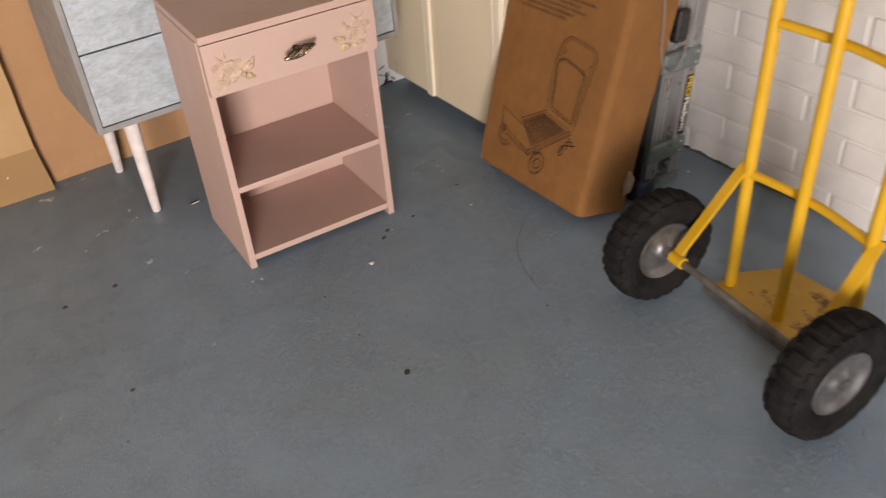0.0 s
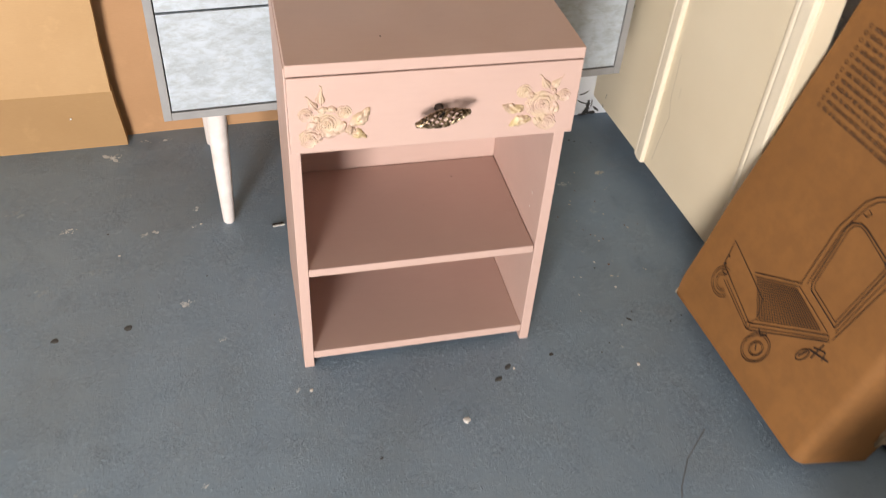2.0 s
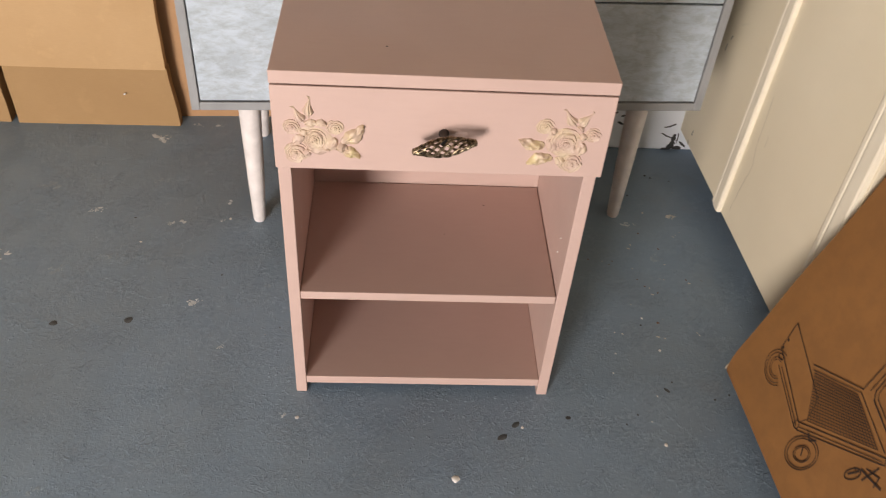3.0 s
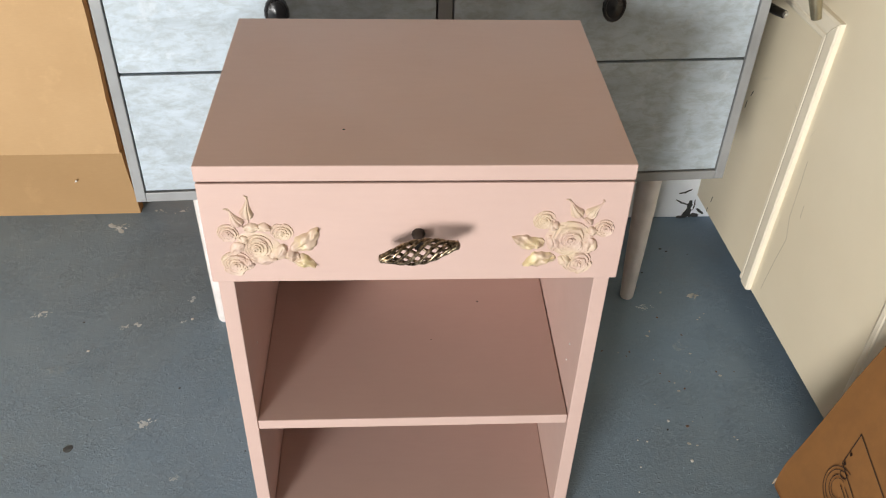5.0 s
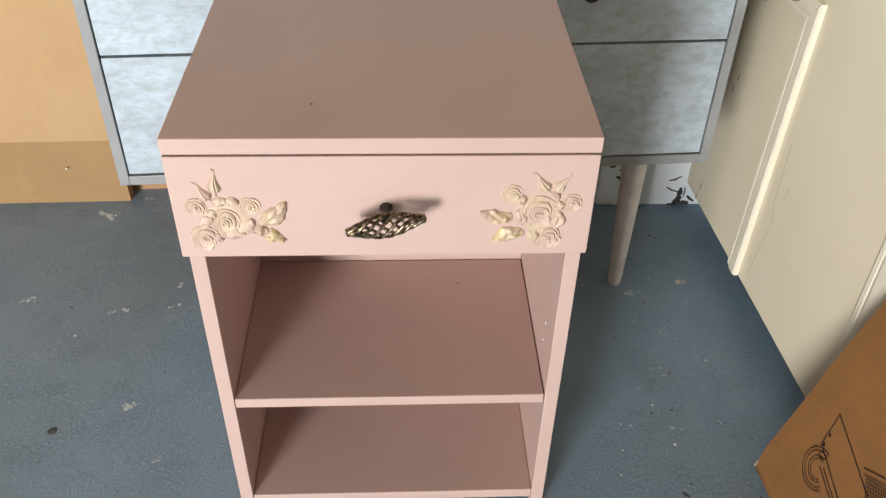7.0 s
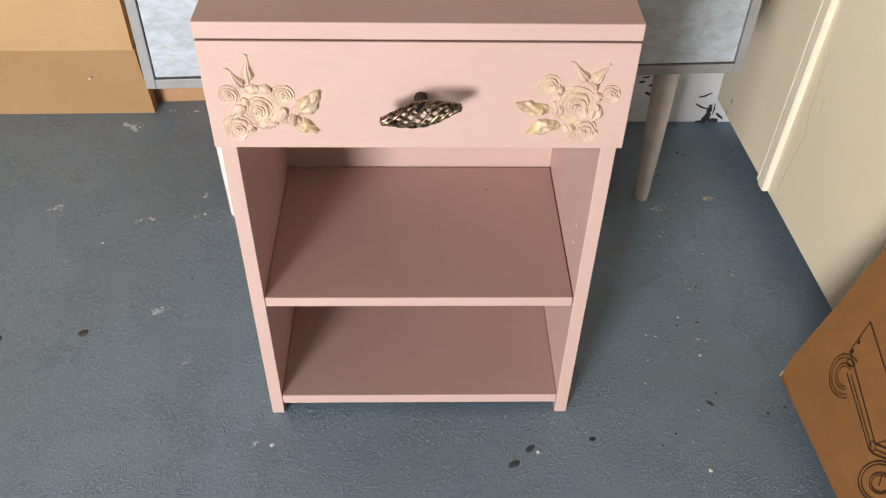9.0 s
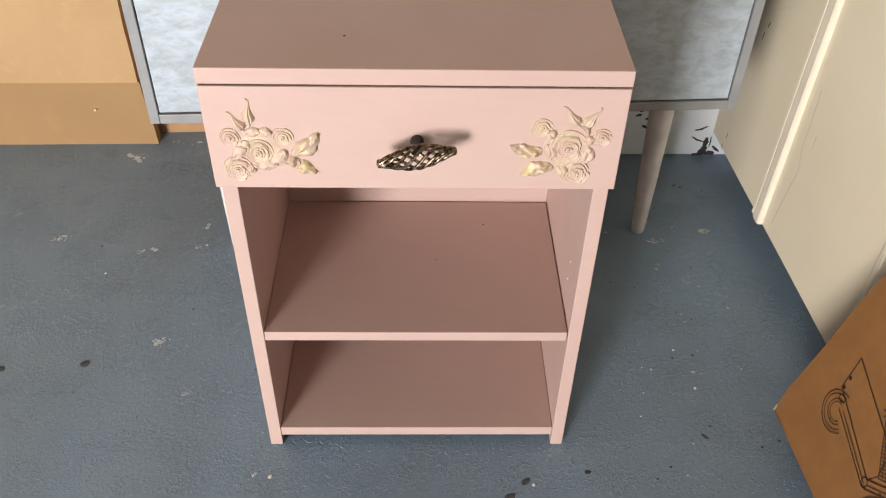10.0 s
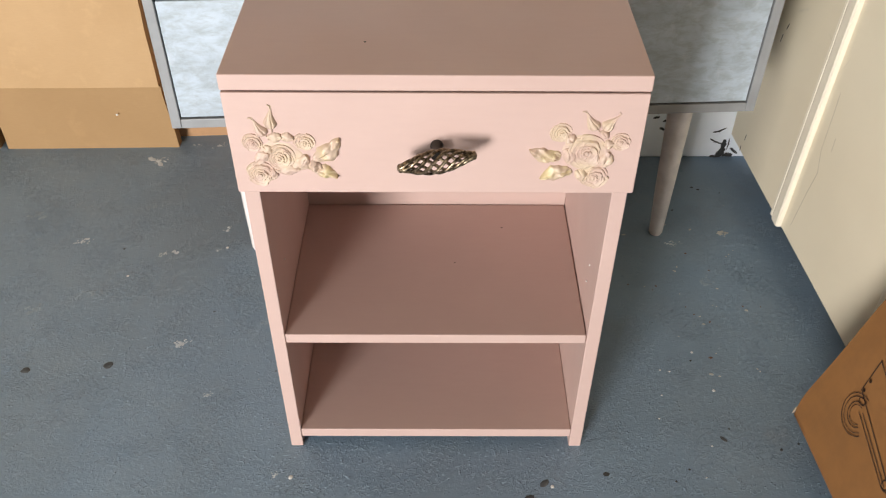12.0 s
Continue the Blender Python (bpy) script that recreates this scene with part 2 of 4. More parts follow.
# ceiling stays out of view; warm tone chosen for light bounced onto upward faces
CEILING_PAINT = make_plain("ceiling_bounce_tone", (0.60, 0.495, 0.375), 0.85, vary=0.06, scale=2)
YELLOW, PLATE, RUBBER = make_yellow(), make_worn_yellow(), make_rubber()
STEEL = make_plain("zinc_steel", (0.21, 0.21, 0.215), 0.36, 0.7, 0.35, 30)
GRIMY_STEEL = make_plain("grimy_steel", (0.15, 0.145, 0.135), 0.6, 0.5, 0.35, 40)
ALU = make_plain("brushed_aluminium", (0.36, 0.365, 0.37), 0.30, 0.7, 0.05, 5, 0.05)
GREY_PLASTIC = make_plain("grey_green_plastic", (0.120, 0.155, 0.155), 0.32)
NAVY = make_plain("charcoal_plastic", (0.035, 0.038, 0.040), 0.4)
BLUE_RUBBER = make_plain("navy_rubber", (0.010, 0.018, 0.055), 0.6)
LABEL_BLACK = make_plain("label_black", (0.012, 0.012, 0.012), 0.4)
LABEL_YELLOW = make_plain("label_yellow", (0.80, 0.50, 0.04), 0.45)
LABEL_WHITE = make_plain("label_white", (0.80, 0.80, 0.78), 0.45)
CORD = make_plain("grey_cord", (0.21, 0.19, 0.165), 0.6)
SPLASH = make_plain("dried_paint", (0.56, 0.62, 0.66), 0.75, vary=0.25, scale=70)
SMEAR = make_plain("rubbed_paint", (0.245, 0.325, 0.395), 0.65, vary=0.25, scale=90)
SPLASH_TAN = make_plain("tan_dried_paint", (0.50, 0.49, 0.45), 0.6, vary=0.25, scale=70)
CRUMB = make_plain("dark_dirt", (0.042, 0.042, 0.041), 0.8, vary=0.4, scale=90)
RUST_SPECK = make_plain("rusty_dirt", (0.16, 0.085, 0.05), 0.85, vary=0.3, scale=90)
SMUDGE = make_plain("grey_dirt", (0.070, 0.077, 0.081), 0.95, vary=0.4, scale=90)
FLAKE = make_plain("lifted_floor_paint", (0.190, 0.272, 0.350), 0.8, vary=0.15, scale=40)
CRACK = make_plain("crack_dirt", (0.42, 0.36, 0.27), 0.8)
CHIP = make_plain("white_chip", (0.68, 0.68, 0.66), 0.7)
SCUFF = make_plain("black_scuff", (0.125, 0.155, 0.185), 0.6, vary=0.3, scale=60)
CONCRETE_OUT = make_plain("driveway_concrete", (0.36, 0.35, 0.33), 0.85, vary=0.15, scale=2, bump=0.4, grain=40)


# ---- building helpers ----
def part(name, bm, material, parent=None, label="", smooth=False):
    """A bmesh as one mesh object under a thing or a part."""
    me = bpy.data.meshes.new(name)
    bmesh.ops.recalc_face_normals(bm, faces=bm.faces)
    bm.to_mesh(me)
    bm.free()
    me.materials.append(material)
    if smooth:
        me.shade_smooth()
        me.set_sharp_from_angle(angle=radians(40))
    ob = new(name, me)
    ob.parent = parent
    if label:
        tagged(ob, label)
    return ob


def thing(name, label, category, m, group="", kind=""):
    ob = new(name)
    ob.empty_display_size = 0.05
    ob.matrix_basis = m
    return tagged(ob, label, category, group, kind)


def box(bm, x0, x1, y0, y1, z0, z1, bevel=0.0015, segments=2):
    """A box with rounded edges."""
    got = bmesh.ops.create_cube(bm, size=1.0)
    vs = got["verts"]
    for v in vs:
        v.co = ((x0 + x1) / 2 + v.co.x * (x1 - x0), (y0 + y1) / 2 + v.co.y * (y1 - y0), (z0 + z1) / 2 + v.co.z * (z1 - z0))
    if bevel > 0:
        edges = list({e for v in vs for e in v.link_edges})
        bmesh.ops.bevel(bm, geom=edges, offset=bevel, segments=segments, affect="EDGES", profile=0.5)
    return bm


def boxed(*args, **kw):
    return box(bmesh.new(), *args, **kw)


def tube(bm, points, radius, sides=10, closed=False, caps=True):
    """A round bar along points; radius is a number, or one for each point."""
    pts = [Vector(p) for p in points]
    n = len(pts)
    rings = []
    side = None
    for k, p in enumerate(pts):
        a = pts[k - 1] if k or closed else p
        b = pts[(k + 1) % n] if k < n - 1 or closed else p
        way = (b - a).normalized()
        if side is None:
            side = way.orthogonal().normalized()
        side = (side - way * side.dot(way)).normalized()
        up = way.cross(side)
        r = radius[k] if isinstance(radius, (list, tuple)) else radius
        rings.append([bm.verts.new(p + (side * math.cos(t) + up * math.sin(t)) * r) for t in [2 * math.pi * i / sides for i in range(sides)]])
    for k in range(n if closed else n - 1):
        a, b = rings[k], rings[(k + 1) % n]
        for i in range(sides):
            bm.faces.new((a[i], a[(i + 1) % sides], b[(i + 1) % sides], b[i]))
    if caps and not closed:
        bm.faces.new(rings[0][::-1])
        bm.faces.new(rings[-1])
    return bm


def tubed(*args, **kw):
    return tube(bmesh.new(), *args, **kw)


def lathe(bm, profile, axis="Z", segments=32, at=(0, 0, 0), wobble=None, caps=True):
    """Turns (radius, height) pairs round an axis."""
    rings = []
    for k, (r, h) in enumerate(profile):
        ring = []
        for i in range(segments):
            t = 2 * math.pi * i / segments
            rr = r + (wobble(k, i) if wobble else 0.0)
            c, s = rr * math.cos(t), rr * math.sin(t)
            co = {"Z": (c, s, h), "Y": (c, h, s), "X": (h, c, s)}[axis]
            ring.append(bm.verts.new(Vector(at) + Vector(co)))
        rings.append(ring)
    for a, b in zip(rings, rings[1:]):
        for i in range(segments):
            bm.faces.new((a[i], a[(i + 1) % segments], b[(i + 1) % segments], b[i]))
    for ring, r in ((rings[0], profile[0][0]), (rings[-1], profile[-1][0])):
        if caps and r > 1e-4:
            bm.faces.new(ring)
    return bm


def ribbon(bm, pts, width, to_world, height=0.0004):
    """A flat printed or moulded line through 2D points."""
    pts = [Vector(p) for p in pts]
    for a, b in zip(pts, pts[1:]):
        d = b - a
        if d.length < 1e-6:
            continue
        d.normalize()
        s = Vector((-d.y, d.x)) * width / 2
        e = d * width * 0.4
        quad = [a - e + s, a - e - s, b + e - s, b + e + s]
        bm.faces.new([bm.verts.new(to_world(q.x, q.y, height)) for q in quad])
    return bm


def blob(cx, cy, r, seed, stretch=1.0, turn=0.0, n=14, rough=0.35, z=0.0):
    """An uneven flat patch a fraction of a millimetre thick."""
    rng = random.Random(seed)
    bm = bmesh.new()
    rim, mid = [], []
    for i in range(n):
        t = 2 * math.pi * i / n
        q = r * (1 - rough * rng.random())
        x, y = q * math.cos(t) * stretch, q * math.sin(t)
        c, s = math.cos(turn), math.sin(turn)
        x, y = x * c - y * s, x * s + y * c
        rim.append(bm.verts.new((cx + x, cy + y, z + 0.0002)))
        mid.append(bm.verts.new((cx + x * 0.7, cy + y * 0.7, z + 0.0012)))
    for i in range(n):
        j = (i + 1) % n
        bm.faces.new((rim[i], rim[j], mid[j], mid[i]))
    bm.faces.new(mid)
    return bm


ROOM = 3.3  # turn of the room against the bedside cabinet, degrees


# ---- the setting ----
ground = part("ground", boxed(-300, 300, -300, 300, -0.3, -0.06, bevel=0), CONCRETE_OUT)
tagged(ground, "pale concrete drive outside the garage", "ground", kind="structure")
floor = part("floor", boxed(-2.12, 2.05, -2.2, 2.75, -0.2, 0.0, bevel=0), FLOOR_PAINT)
tagged(floor, "worn grey-painted concrete garage floor with paint flecks", "floor", kind="structure")
ceiling = part("ceiling", boxed(-2.14, 2.1, -2.22, 2.8, 2.4, 2.5, bevel=0), CEILING_PAINT)
tagged(ceiling, "unseen garage ceiling, warm tone set for bounce light", "ceiling", kind="structure")

wall_north = part("wall_north", boxed(-3.45, 0.70, 0, 0.12, 0, 2.4, bevel=0), PLASTER)
wall_north.matrix_basis = pose(1.30, 2.605, 0, 0, 0, ROOM)
tagged(wall_north, "cream painted back wall of the garage", "wall", kind="structure")
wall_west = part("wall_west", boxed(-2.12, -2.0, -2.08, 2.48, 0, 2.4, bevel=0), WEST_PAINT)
tagged(wall_west, "unseen west garage wall, dark to cut bounce light", "wall", kind="structure")


def wall_with_opening():
    """Unseen wall with the garage door, raised part of the way: two piers and the closed upper part limit the daylight.
    """
    bm = bmesh.new()
    box(bm, -2.12, -1.95, -2.2, -2.08, 0, 2.4, bevel=0)
    box(bm, -0.50, 2.1, -2.2, -2.08, 0, 2.4, bevel=0)
    box(bm, -1.95, -0.50, -2.2, -2.08, 1.46, 2.4, bevel=0)
    return bm


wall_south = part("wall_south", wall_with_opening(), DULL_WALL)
tagged(wall_south, "unseen dark garage wall, its part-raised doorway sized to shape the daylight", "wall", kind="structure")

# brick wall: local y runs along the wall, x into it
WALL_AT = pose(1.712, 1.40, 0, 0, 0, ROOM)
wall_east = part("wall_east", boxed(0.0020, 0.22, -1.9, 1.35, 0, 1.15, bevel=0), BRICK_PAINT)
wall_east.matrix_basis = WALL_AT
tagged(wall_east, "white-painted brick garage wall", "wall", kind="structure")

def unseen_wall():
    """The unseen rest of the wall, above and further along, dark to cut fill light."""
    bm = bmesh.new()
    box(bm, 0.0, 0.22, -3.58, -1.9, 0, 2.4, bevel=0)
    box(bm, 0.0, 0.22, -1.9, 1.35, 1.15, 2.4, bevel=0)
    return bm


wall_east_2 = part("wall_east_2", unseen_wall(), DULL_WALL)
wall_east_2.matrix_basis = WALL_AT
tagged(wall_east_2, "unseen dark part of the garage wall, cuts bounce light", "wall", kind="structure")

# low flaking pier in the back corner
pier = part("masonry_pier", boxed(0.052, 0.30, 0, 0.16, 0, 0.42, bevel=0.006), FLAKING)
pier.matrix_basis = pose(1.02, 2.418, 0, 0, 0, 1.0)
tagged(pier, "low white masonry pier with flaking paint", "pier", kind="structure")

# ---- white panelled door, standing open beside the corner ----
# local x along the door towards the room's back, y outwards to the room (-x of the world)
DOOR_AT = pose(1.286, 1.776, 0, 0, 0, 90 + ROOM)
door = thing("door_1", "cream-white panelled door with worn gloss paint", "door", DOOR_AT, kind="structure")
part("leaf", boxed(0.006, 0.645, -0.042, 0, 0.058, 2.02, bevel=0.002), DOOR_PAINT, door)


def moulding(bm, a, b, w, up, mitre_a=0.0, mitre_b=0.0):
    """A length of profiled moulding from a to b (x, z) on the door's face; up: the side to which it widens."""
    a, b, up = Vector(a), Vector(b), Vector(up)
    prof = [(0.0, 0.0), (0.02, 0.004), (0.10, 0.006), (0.24, 0.006), (0.29, 0.004), (0.34, 0.007), (0.44, 0.0085), (0.90, 0.009), (0.98, 0.007), (1.0, 0.0)]
    d = (b - a).normalized()
    rows = []
    for end, cut in ((a, mitre_a), (b, mitre_b)):
        row = []
        for s, h in prof:
            q = end + up * (s * w) + d * (cut * s * w)
            row.append(bm.verts.new((q.x, h, q.y)))
        rows.append(row)
    for i in range(len(prof) - 1):
        bm.faces.new((rows[0][i], rows[0][i + 1], rows[1][i + 1], rows[1][i]))
    bm.faces.new(rows[0])
    bm.faces.new(rows[1][::-1])
    return bm


part("moulding", moulding(bmesh.new(), (0.402, 0.058), (0.388, 0.513), 0.040, (-1, 0), 0.0, 1.0), TRIM_PAINT, door, "raised cream moulding strip")
part("moulding", moulding(bmesh.new(), (0.3882, 0.5132), (0.640, 0.5132), 0.040, (0, 1), -1.0, 0.0), TRIM_PAINT, door, "raised cream moulding strip")
part("moulding", moulding(bmesh.new(), (0.060, 0.058), (0.060, 1.95), 0.050, (-1, 0)), TRIM_PAINT, door, "raised cream moulding strip")
for crack in ([(0.327, 0.345), (0.325, 0.301), (0.324, 0.244), (0.312, 0.209), (0.322, 0.161), (0.334, 0.086)], [(0.298, 0.284), (0.297, 0.262)]):
    part("crack", ribbon(bmesh.new(), crack, 0.0011, lambda a, b, h: (a, 0.0003, b)), CRACK, door, "fine crack in the paint")
for chip in ([(0.541, 0.345), (0.545, 0.335)], [(0.552, 0.321), (0.554, 0.308)], [(0.580, 0.099), (0.582, 0.087)], [(0.589, 0.068), (0.589, 0.059)]):
    part("paint_nick", ribbon(bmesh.new(), chip, 0.0022, lambda a, b, h: (a, 0.0003, b)), CRUMB, door, "dark nick in the paint")
lever = part("lever_handle", tubed([(0.585, 0.0, 0.50), (0.585, 0.030, 0.50), (0.575, 0.040, 0.502), (0.52, 0.042, 0.512), (0.47, 0.040, 0.520), (0.448, 0.036, 0.523)], [0.009, 0.009, 0.0085, 0.0075, 0.0068, 0.006], 12), DARK_METAL, door, "dark metal lever handle", True)
part("tip", lathe(bmesh.new(), [(0.0, -0.004), (0.003, -0.0035), (0.0048, -0.001), (0.0052, 0.002), (0.0052, 0.005)], "X", 12, (0.447, 0.0357, 0.5232)), CHROME, lever, "bright worn tip", True)
part("pull_handle", tubed([(0.352, 0.0, 0.80), (0.352, 0.040, 0.79), (0.352, 0.055, 0.72), (0.351, 0.058, 0.65), (0.349, 0.055, 0.59), (0.347, 0.046, 0.562)], [0.011, 0.011, 0.010, 0.0095, 0.009, 0.007], 12), AGED_METAL, door, "aged brass pull handle", True)


# ---- pink bedside cabinet ----
# local x to the right, y to the back, z up; the origin lies under the middle of its front
cabinet = thing("bedside_cabinet", "dusty-pink painted bedside cabinet with open shelves and gilded rose mouldings", "cabinet", pose(0.6762, 1.7224, 0, 0, 0, 0.34))
part("top", boxed(-0.2015, 0.2015, -0.0255, 0.287, 0.5892, 0.606, bevel=0.0012), PINK, cabinet)
for sx in (-1, 1):
    x0, x1 = sorted((sx * 0.2027, sx * 0.1862))
    part("side_panel", boxed(x0, x1, 0, 0.281, 0, 0.5880, bevel=0.001), PINK, cabinet)
part("back_panel", boxed(-0.1860, 0.1860, 0.2592, 0.265, 0.016, 0.588, bevel=0.0006), PINK, cabinet)
part("shelf", boxed(-0.1859, 0.1850, 0.001, 0.2575, 0.2128, 0.2276, bevel=0.0012), PINK, cabinet)
part("bottom_shelf", boxed(-0.1859, 0.1859, 0.001, 0.2585, 0.0205, 0.0366, bevel=0.0012), PINK, cabinet)
part("drawer_rail", boxed(-0.1859, 0.1859, 0.006, 0.2585, 0.474, 0.480, bevel=0.001), PINK, cabinet)
drawer = part("drawer", boxed(-0.2010, 0.2010, -0.0262, -0.006, 0.4706, 0.5874, bevel=0.0012), PINK, cabinet)
FACE_Y = -0.0262


def on_face(x, z, h):
    return (x - 0.676, FACE_Y - h, z)


def rose(cx, cz, r, height, phase):
    """A cast rose: four rings of thin-lipped petals wound round a tight bud, in low relief on the drawer's face."""
    bm = bmesh.new()
    petals = []
    for ring, (reach, count, base) in enumerate(((1.0, 5, 0.08), (0.76, 4, 0.30), (0.52, 3, 0.50), (0.31, 3, 0.68))):
        for k in range(count):
            wild = math.sin(5.1 * k + 2.7 * ring + 3 * phase)
            petals.append((phase + ring * 0.95 + 2 * math.pi * (k + 0.22 * wild) / count, math.pi / count * (1.50 + 0.2 * wild), reach * (1 + 0.10 * math.sin(3 * k + 2 * ring + phase)), base + 0.05 * (k % 2)))
    rings, seg = 56, 96
    prev = None
    for k in range(rings + 1):
        q = k / rings
        row = []
        for i in range(seg):
            t = 2 * math.pi * i / seg
            top = 0.0
            for at, half, reach, base in petals:
                d = (t - at + math.pi) % (2 * math.pi) - math.pi
                if abs(d) > half:
                    continue
                ripple = noise.noise((2.4 * math.cos(t) + at, 2.4 * math.sin(t), phase))
                out = reach * (1 - 0.24 * (d / half) ** 4) * (1 + 0.13 * ripple)
                if q > out:
                    continue
                lip = max(0.0, 1 - ((1 - q / out) / 0.30)) ** 2
                edge = min(1.0, (out - q) / 0.06)
                top = max(top, (base + 0.30 * lip + 0.08 * d / half) * (0.25 + 0.75 * edge))
            if q < 0.16:
                top = max(top, 0.86 + 0.14 * math.cos(t - 26 * q + phase) * q / 0.16)
            top *= 1 + 0.10 * noise.noise((7 * q * math.cos(t), 7 * q * math.sin(t), phase + 3))
            h = 0.80 * height * top if k < rings and top > 0 else -0.0004
            row.append(bm.verts.new(on_face(cx + r * q * math.cos(t), cz + r * q * math.sin(t), h)))
        if prev:
            for i in range(seg):
                j = (i + 1) % seg
                bm.faces.new((prev[i], prev[j], row[j], row[i]))
        prev = row
    bmesh.ops.remove_doubles(bm, verts=bm.verts, dist=0.00002)
    return bm


def leaf(base, tip, width, height, bend=0.15, folds=3.0, blunt=0.9, full=1.0, wavy=1.0):
    """A curled leaf or petal in relief, from its stalk to its tip, with a midrib and side veins."""
    b, t = Vector(base), Vector(tip)
    d = t - b
    n = Vector((-d.y, d.x)).normalized()
    bm = bmesh.new()
    rows, cols = 26, 16
    grid = []
    for i in range(rows + 1):
        u = i / rows
        w = width / 2 * max(0.0, math.sin(math.pi * min(1.0, u ** blunt))) ** full * (1 + wavy * (0.16 * math.sin(u * 11 + 40 * b.x) + 0.08 * math.sin(u * 27 + 9 * b.y)))
        row = []
        for j in range(cols + 1):
            v = 2 * j / cols - 1
            q = b + d * u + n * (w * v + bend * d.length * math.sin(math.pi * u) * 0.5)
            h = height * (1 - v * v) ** 0.5 * (0.55 + 0.45 * math.sin(math.pi * u))
            h += height * 0.50 * math.sin(folds * 5.0 * (u - 0.28 * abs(v)) + 30 * b.x) * (1 - abs(v)) * abs(v) * 2
            h -= height * 0.38 * math.exp(-((v / 0.13) ** 2)) * (1 - u)
            h += height * 0.35 * u * (1 - abs(v))
            h += height * 0.55 * noise.noise((q.x * 190, q.y * 190, 4.0)) * (1 - v * v) ** 0.5
            if j in (0, cols) or i in (0, rows):
                h = -0.0003
            row.append(bm.verts.new(on_face(q.x, q.y, h)))
        grid.append(row)
    for i in range(rows):
        for j in range(cols):
            bm.faces.new((grid[i][j], grid[i][j + 1], grid[i + 1][j + 1], grid[i + 1][j]))
    bmesh.ops.remove_doubles(bm, verts=bm.verts, dist=0.00004)
    return bm


def bud(base, tip, width, height):
    """A teardrop bud with a thin hooked point."""
    b = Vector(base)
    t = b + (Vector(tip) - b) * 0.9
    d = t - b
    n = Vector((-d.y, d.x)).normalized()
    bm = bmesh.new()
    rows, cols = 16, 10
    grid = []
    for i in range(rows + 1):
        u = i / rows
        w = width / 2 * (math.sin(math.pi * min(0.5, u * 1.9)) ** 0.6 if u < 0.263 else 0.92 * ((1 - u) / 0.737) ** 1.7 + 0.08)
        w = max(w, width * 0.05)
        row = []
        for j in range(cols + 1):
            v = 2 * j / cols - 1
            q = b + d * u + n * (w * v + 0.0012 * math.sin(u * 4.5))
            h = height * math.sqrt(max(0, 1 - v * v)) * min(1.0, w / width * 2.4) * (1 - 0.42 * math.exp(-(((v - 0.30) / 0.13) ** 2)) - 0.30 * math.exp(-(((v + 0.42) / 0.11) ** 2)) + 0.12 * noise.noise((q.x * 260, q.y * 260, 1.0)))
            if j in (0, cols) or i in (0, rows):
                h = -0.0003
            row.append(bm.verts.new(on_face(q.x, q.y, h)))
        grid.append(row)
    for i in range(rows):
        for j in range(cols):
            bm.faces.new((grid[i][j], grid[i][j + 1], grid[i + 1][j + 1], grid[i + 1][j]))
    tube(bm, [on_face(*(b - d * 0.14), 0.0005), on_face(*b, 0.001), on_face(*(b + d * 0.1), 0.001)], 0.0008, 6)
    tube(bm, [on_face(*(t - d * 0.14), 0.0008), on_face(*(t - d * 0.03), 0.001), on_face(*(t + n * 0.0022), 0.0006)], 0.0007, 6)
    return bm


def spray(roses, petals, leaves, buds, back):
    """One cast spray of roses: places are x and z on the drawer's face."""
    x0, z0, x1, z1, w = back
    part("backing", leaf((x0, z0), (x1, z1), w, 0.0009, 0.0, 1.2, 0.9, 0.5, 0.35), PEARL, drawer, "", True)
    for x0, z0, x1, z1, w, bend in petals:
        part("petal", leaf((x0, z0), (x1, z1), w, 0.0038, bend, 1.2, 0.9, 0.5, 0.35), PEARL, drawer, "", True)
    for x, z, r, h, phase in roses:
        part("rose", rose(x, z, r, h, phase), PEARL, drawer, "pearly gilded rose moulding", True)
    for x0, z0, x1, z1, w, bend in leaves:
        part("leaf", leaf((x0, z0), (x1, z1), w, 0.0048, bend, 2.2, 0.85, 0.75, 0.8), GOLD, drawer, "curled gold leaf moulding", True)
    for x0, z0, x1, z1, w in buds:
        part("bud", bud((x0, z0), (x1, z1), w, 0.0052), PEARL, drawer, "pearly gilded rosebud moulding", True)


# the spray beside the left edge of the drawer
spray(((0.5233, 0.5152, 0.0150, 0.0078, 0.4), (0.5011, 0.4948, 0.0150, 0.0068, 2.1), (0.4975, 0.5318, 0.0105, 0.0055, 3.7), (0.5479, 0.5322, 0.0110, 0.0055, 5.2)),
      ((0.5130, 0.5370, 0.5275, 0.5400, 0.0115, -0.1), (0.5255, 0.5385, 0.5385, 0.5372, 0.0110, 0.1), (0.5350, 0.5000, 0.5495, 0.5180, 0.0150, -0.2), (0.5150, 0.5020, 0.5420, 0.5015, 0.0130, -0.2), (0.4990, 0.5080, 0.5120, 0.5205, 0.0130, 0.1), (0.5080, 0.5280, 0.5150, 0.5200, 0.0100, 0.1), (0.5090, 0.4880, 0.5160, 0.5010, 0.0110, -0.2)),
      ((0.5547, 0.5115, 0.5825, 0.5380, 0.0195, -0.22), (0.5485, 0.5040, 0.5640, 0.5030, 0.0145, 0.2), (0.5530, 0.5000, 0.5785, 0.4912, 0.0150, 0.18)),
      ((0.5182, 0.5475, 0.5195, 0.5775, 0.0140), (0.5118, 0.5402, 0.4978, 0.5630, 0.0140)),
      (0.5040, 0.5235, 0.5480, 0.5085, 0.0330))
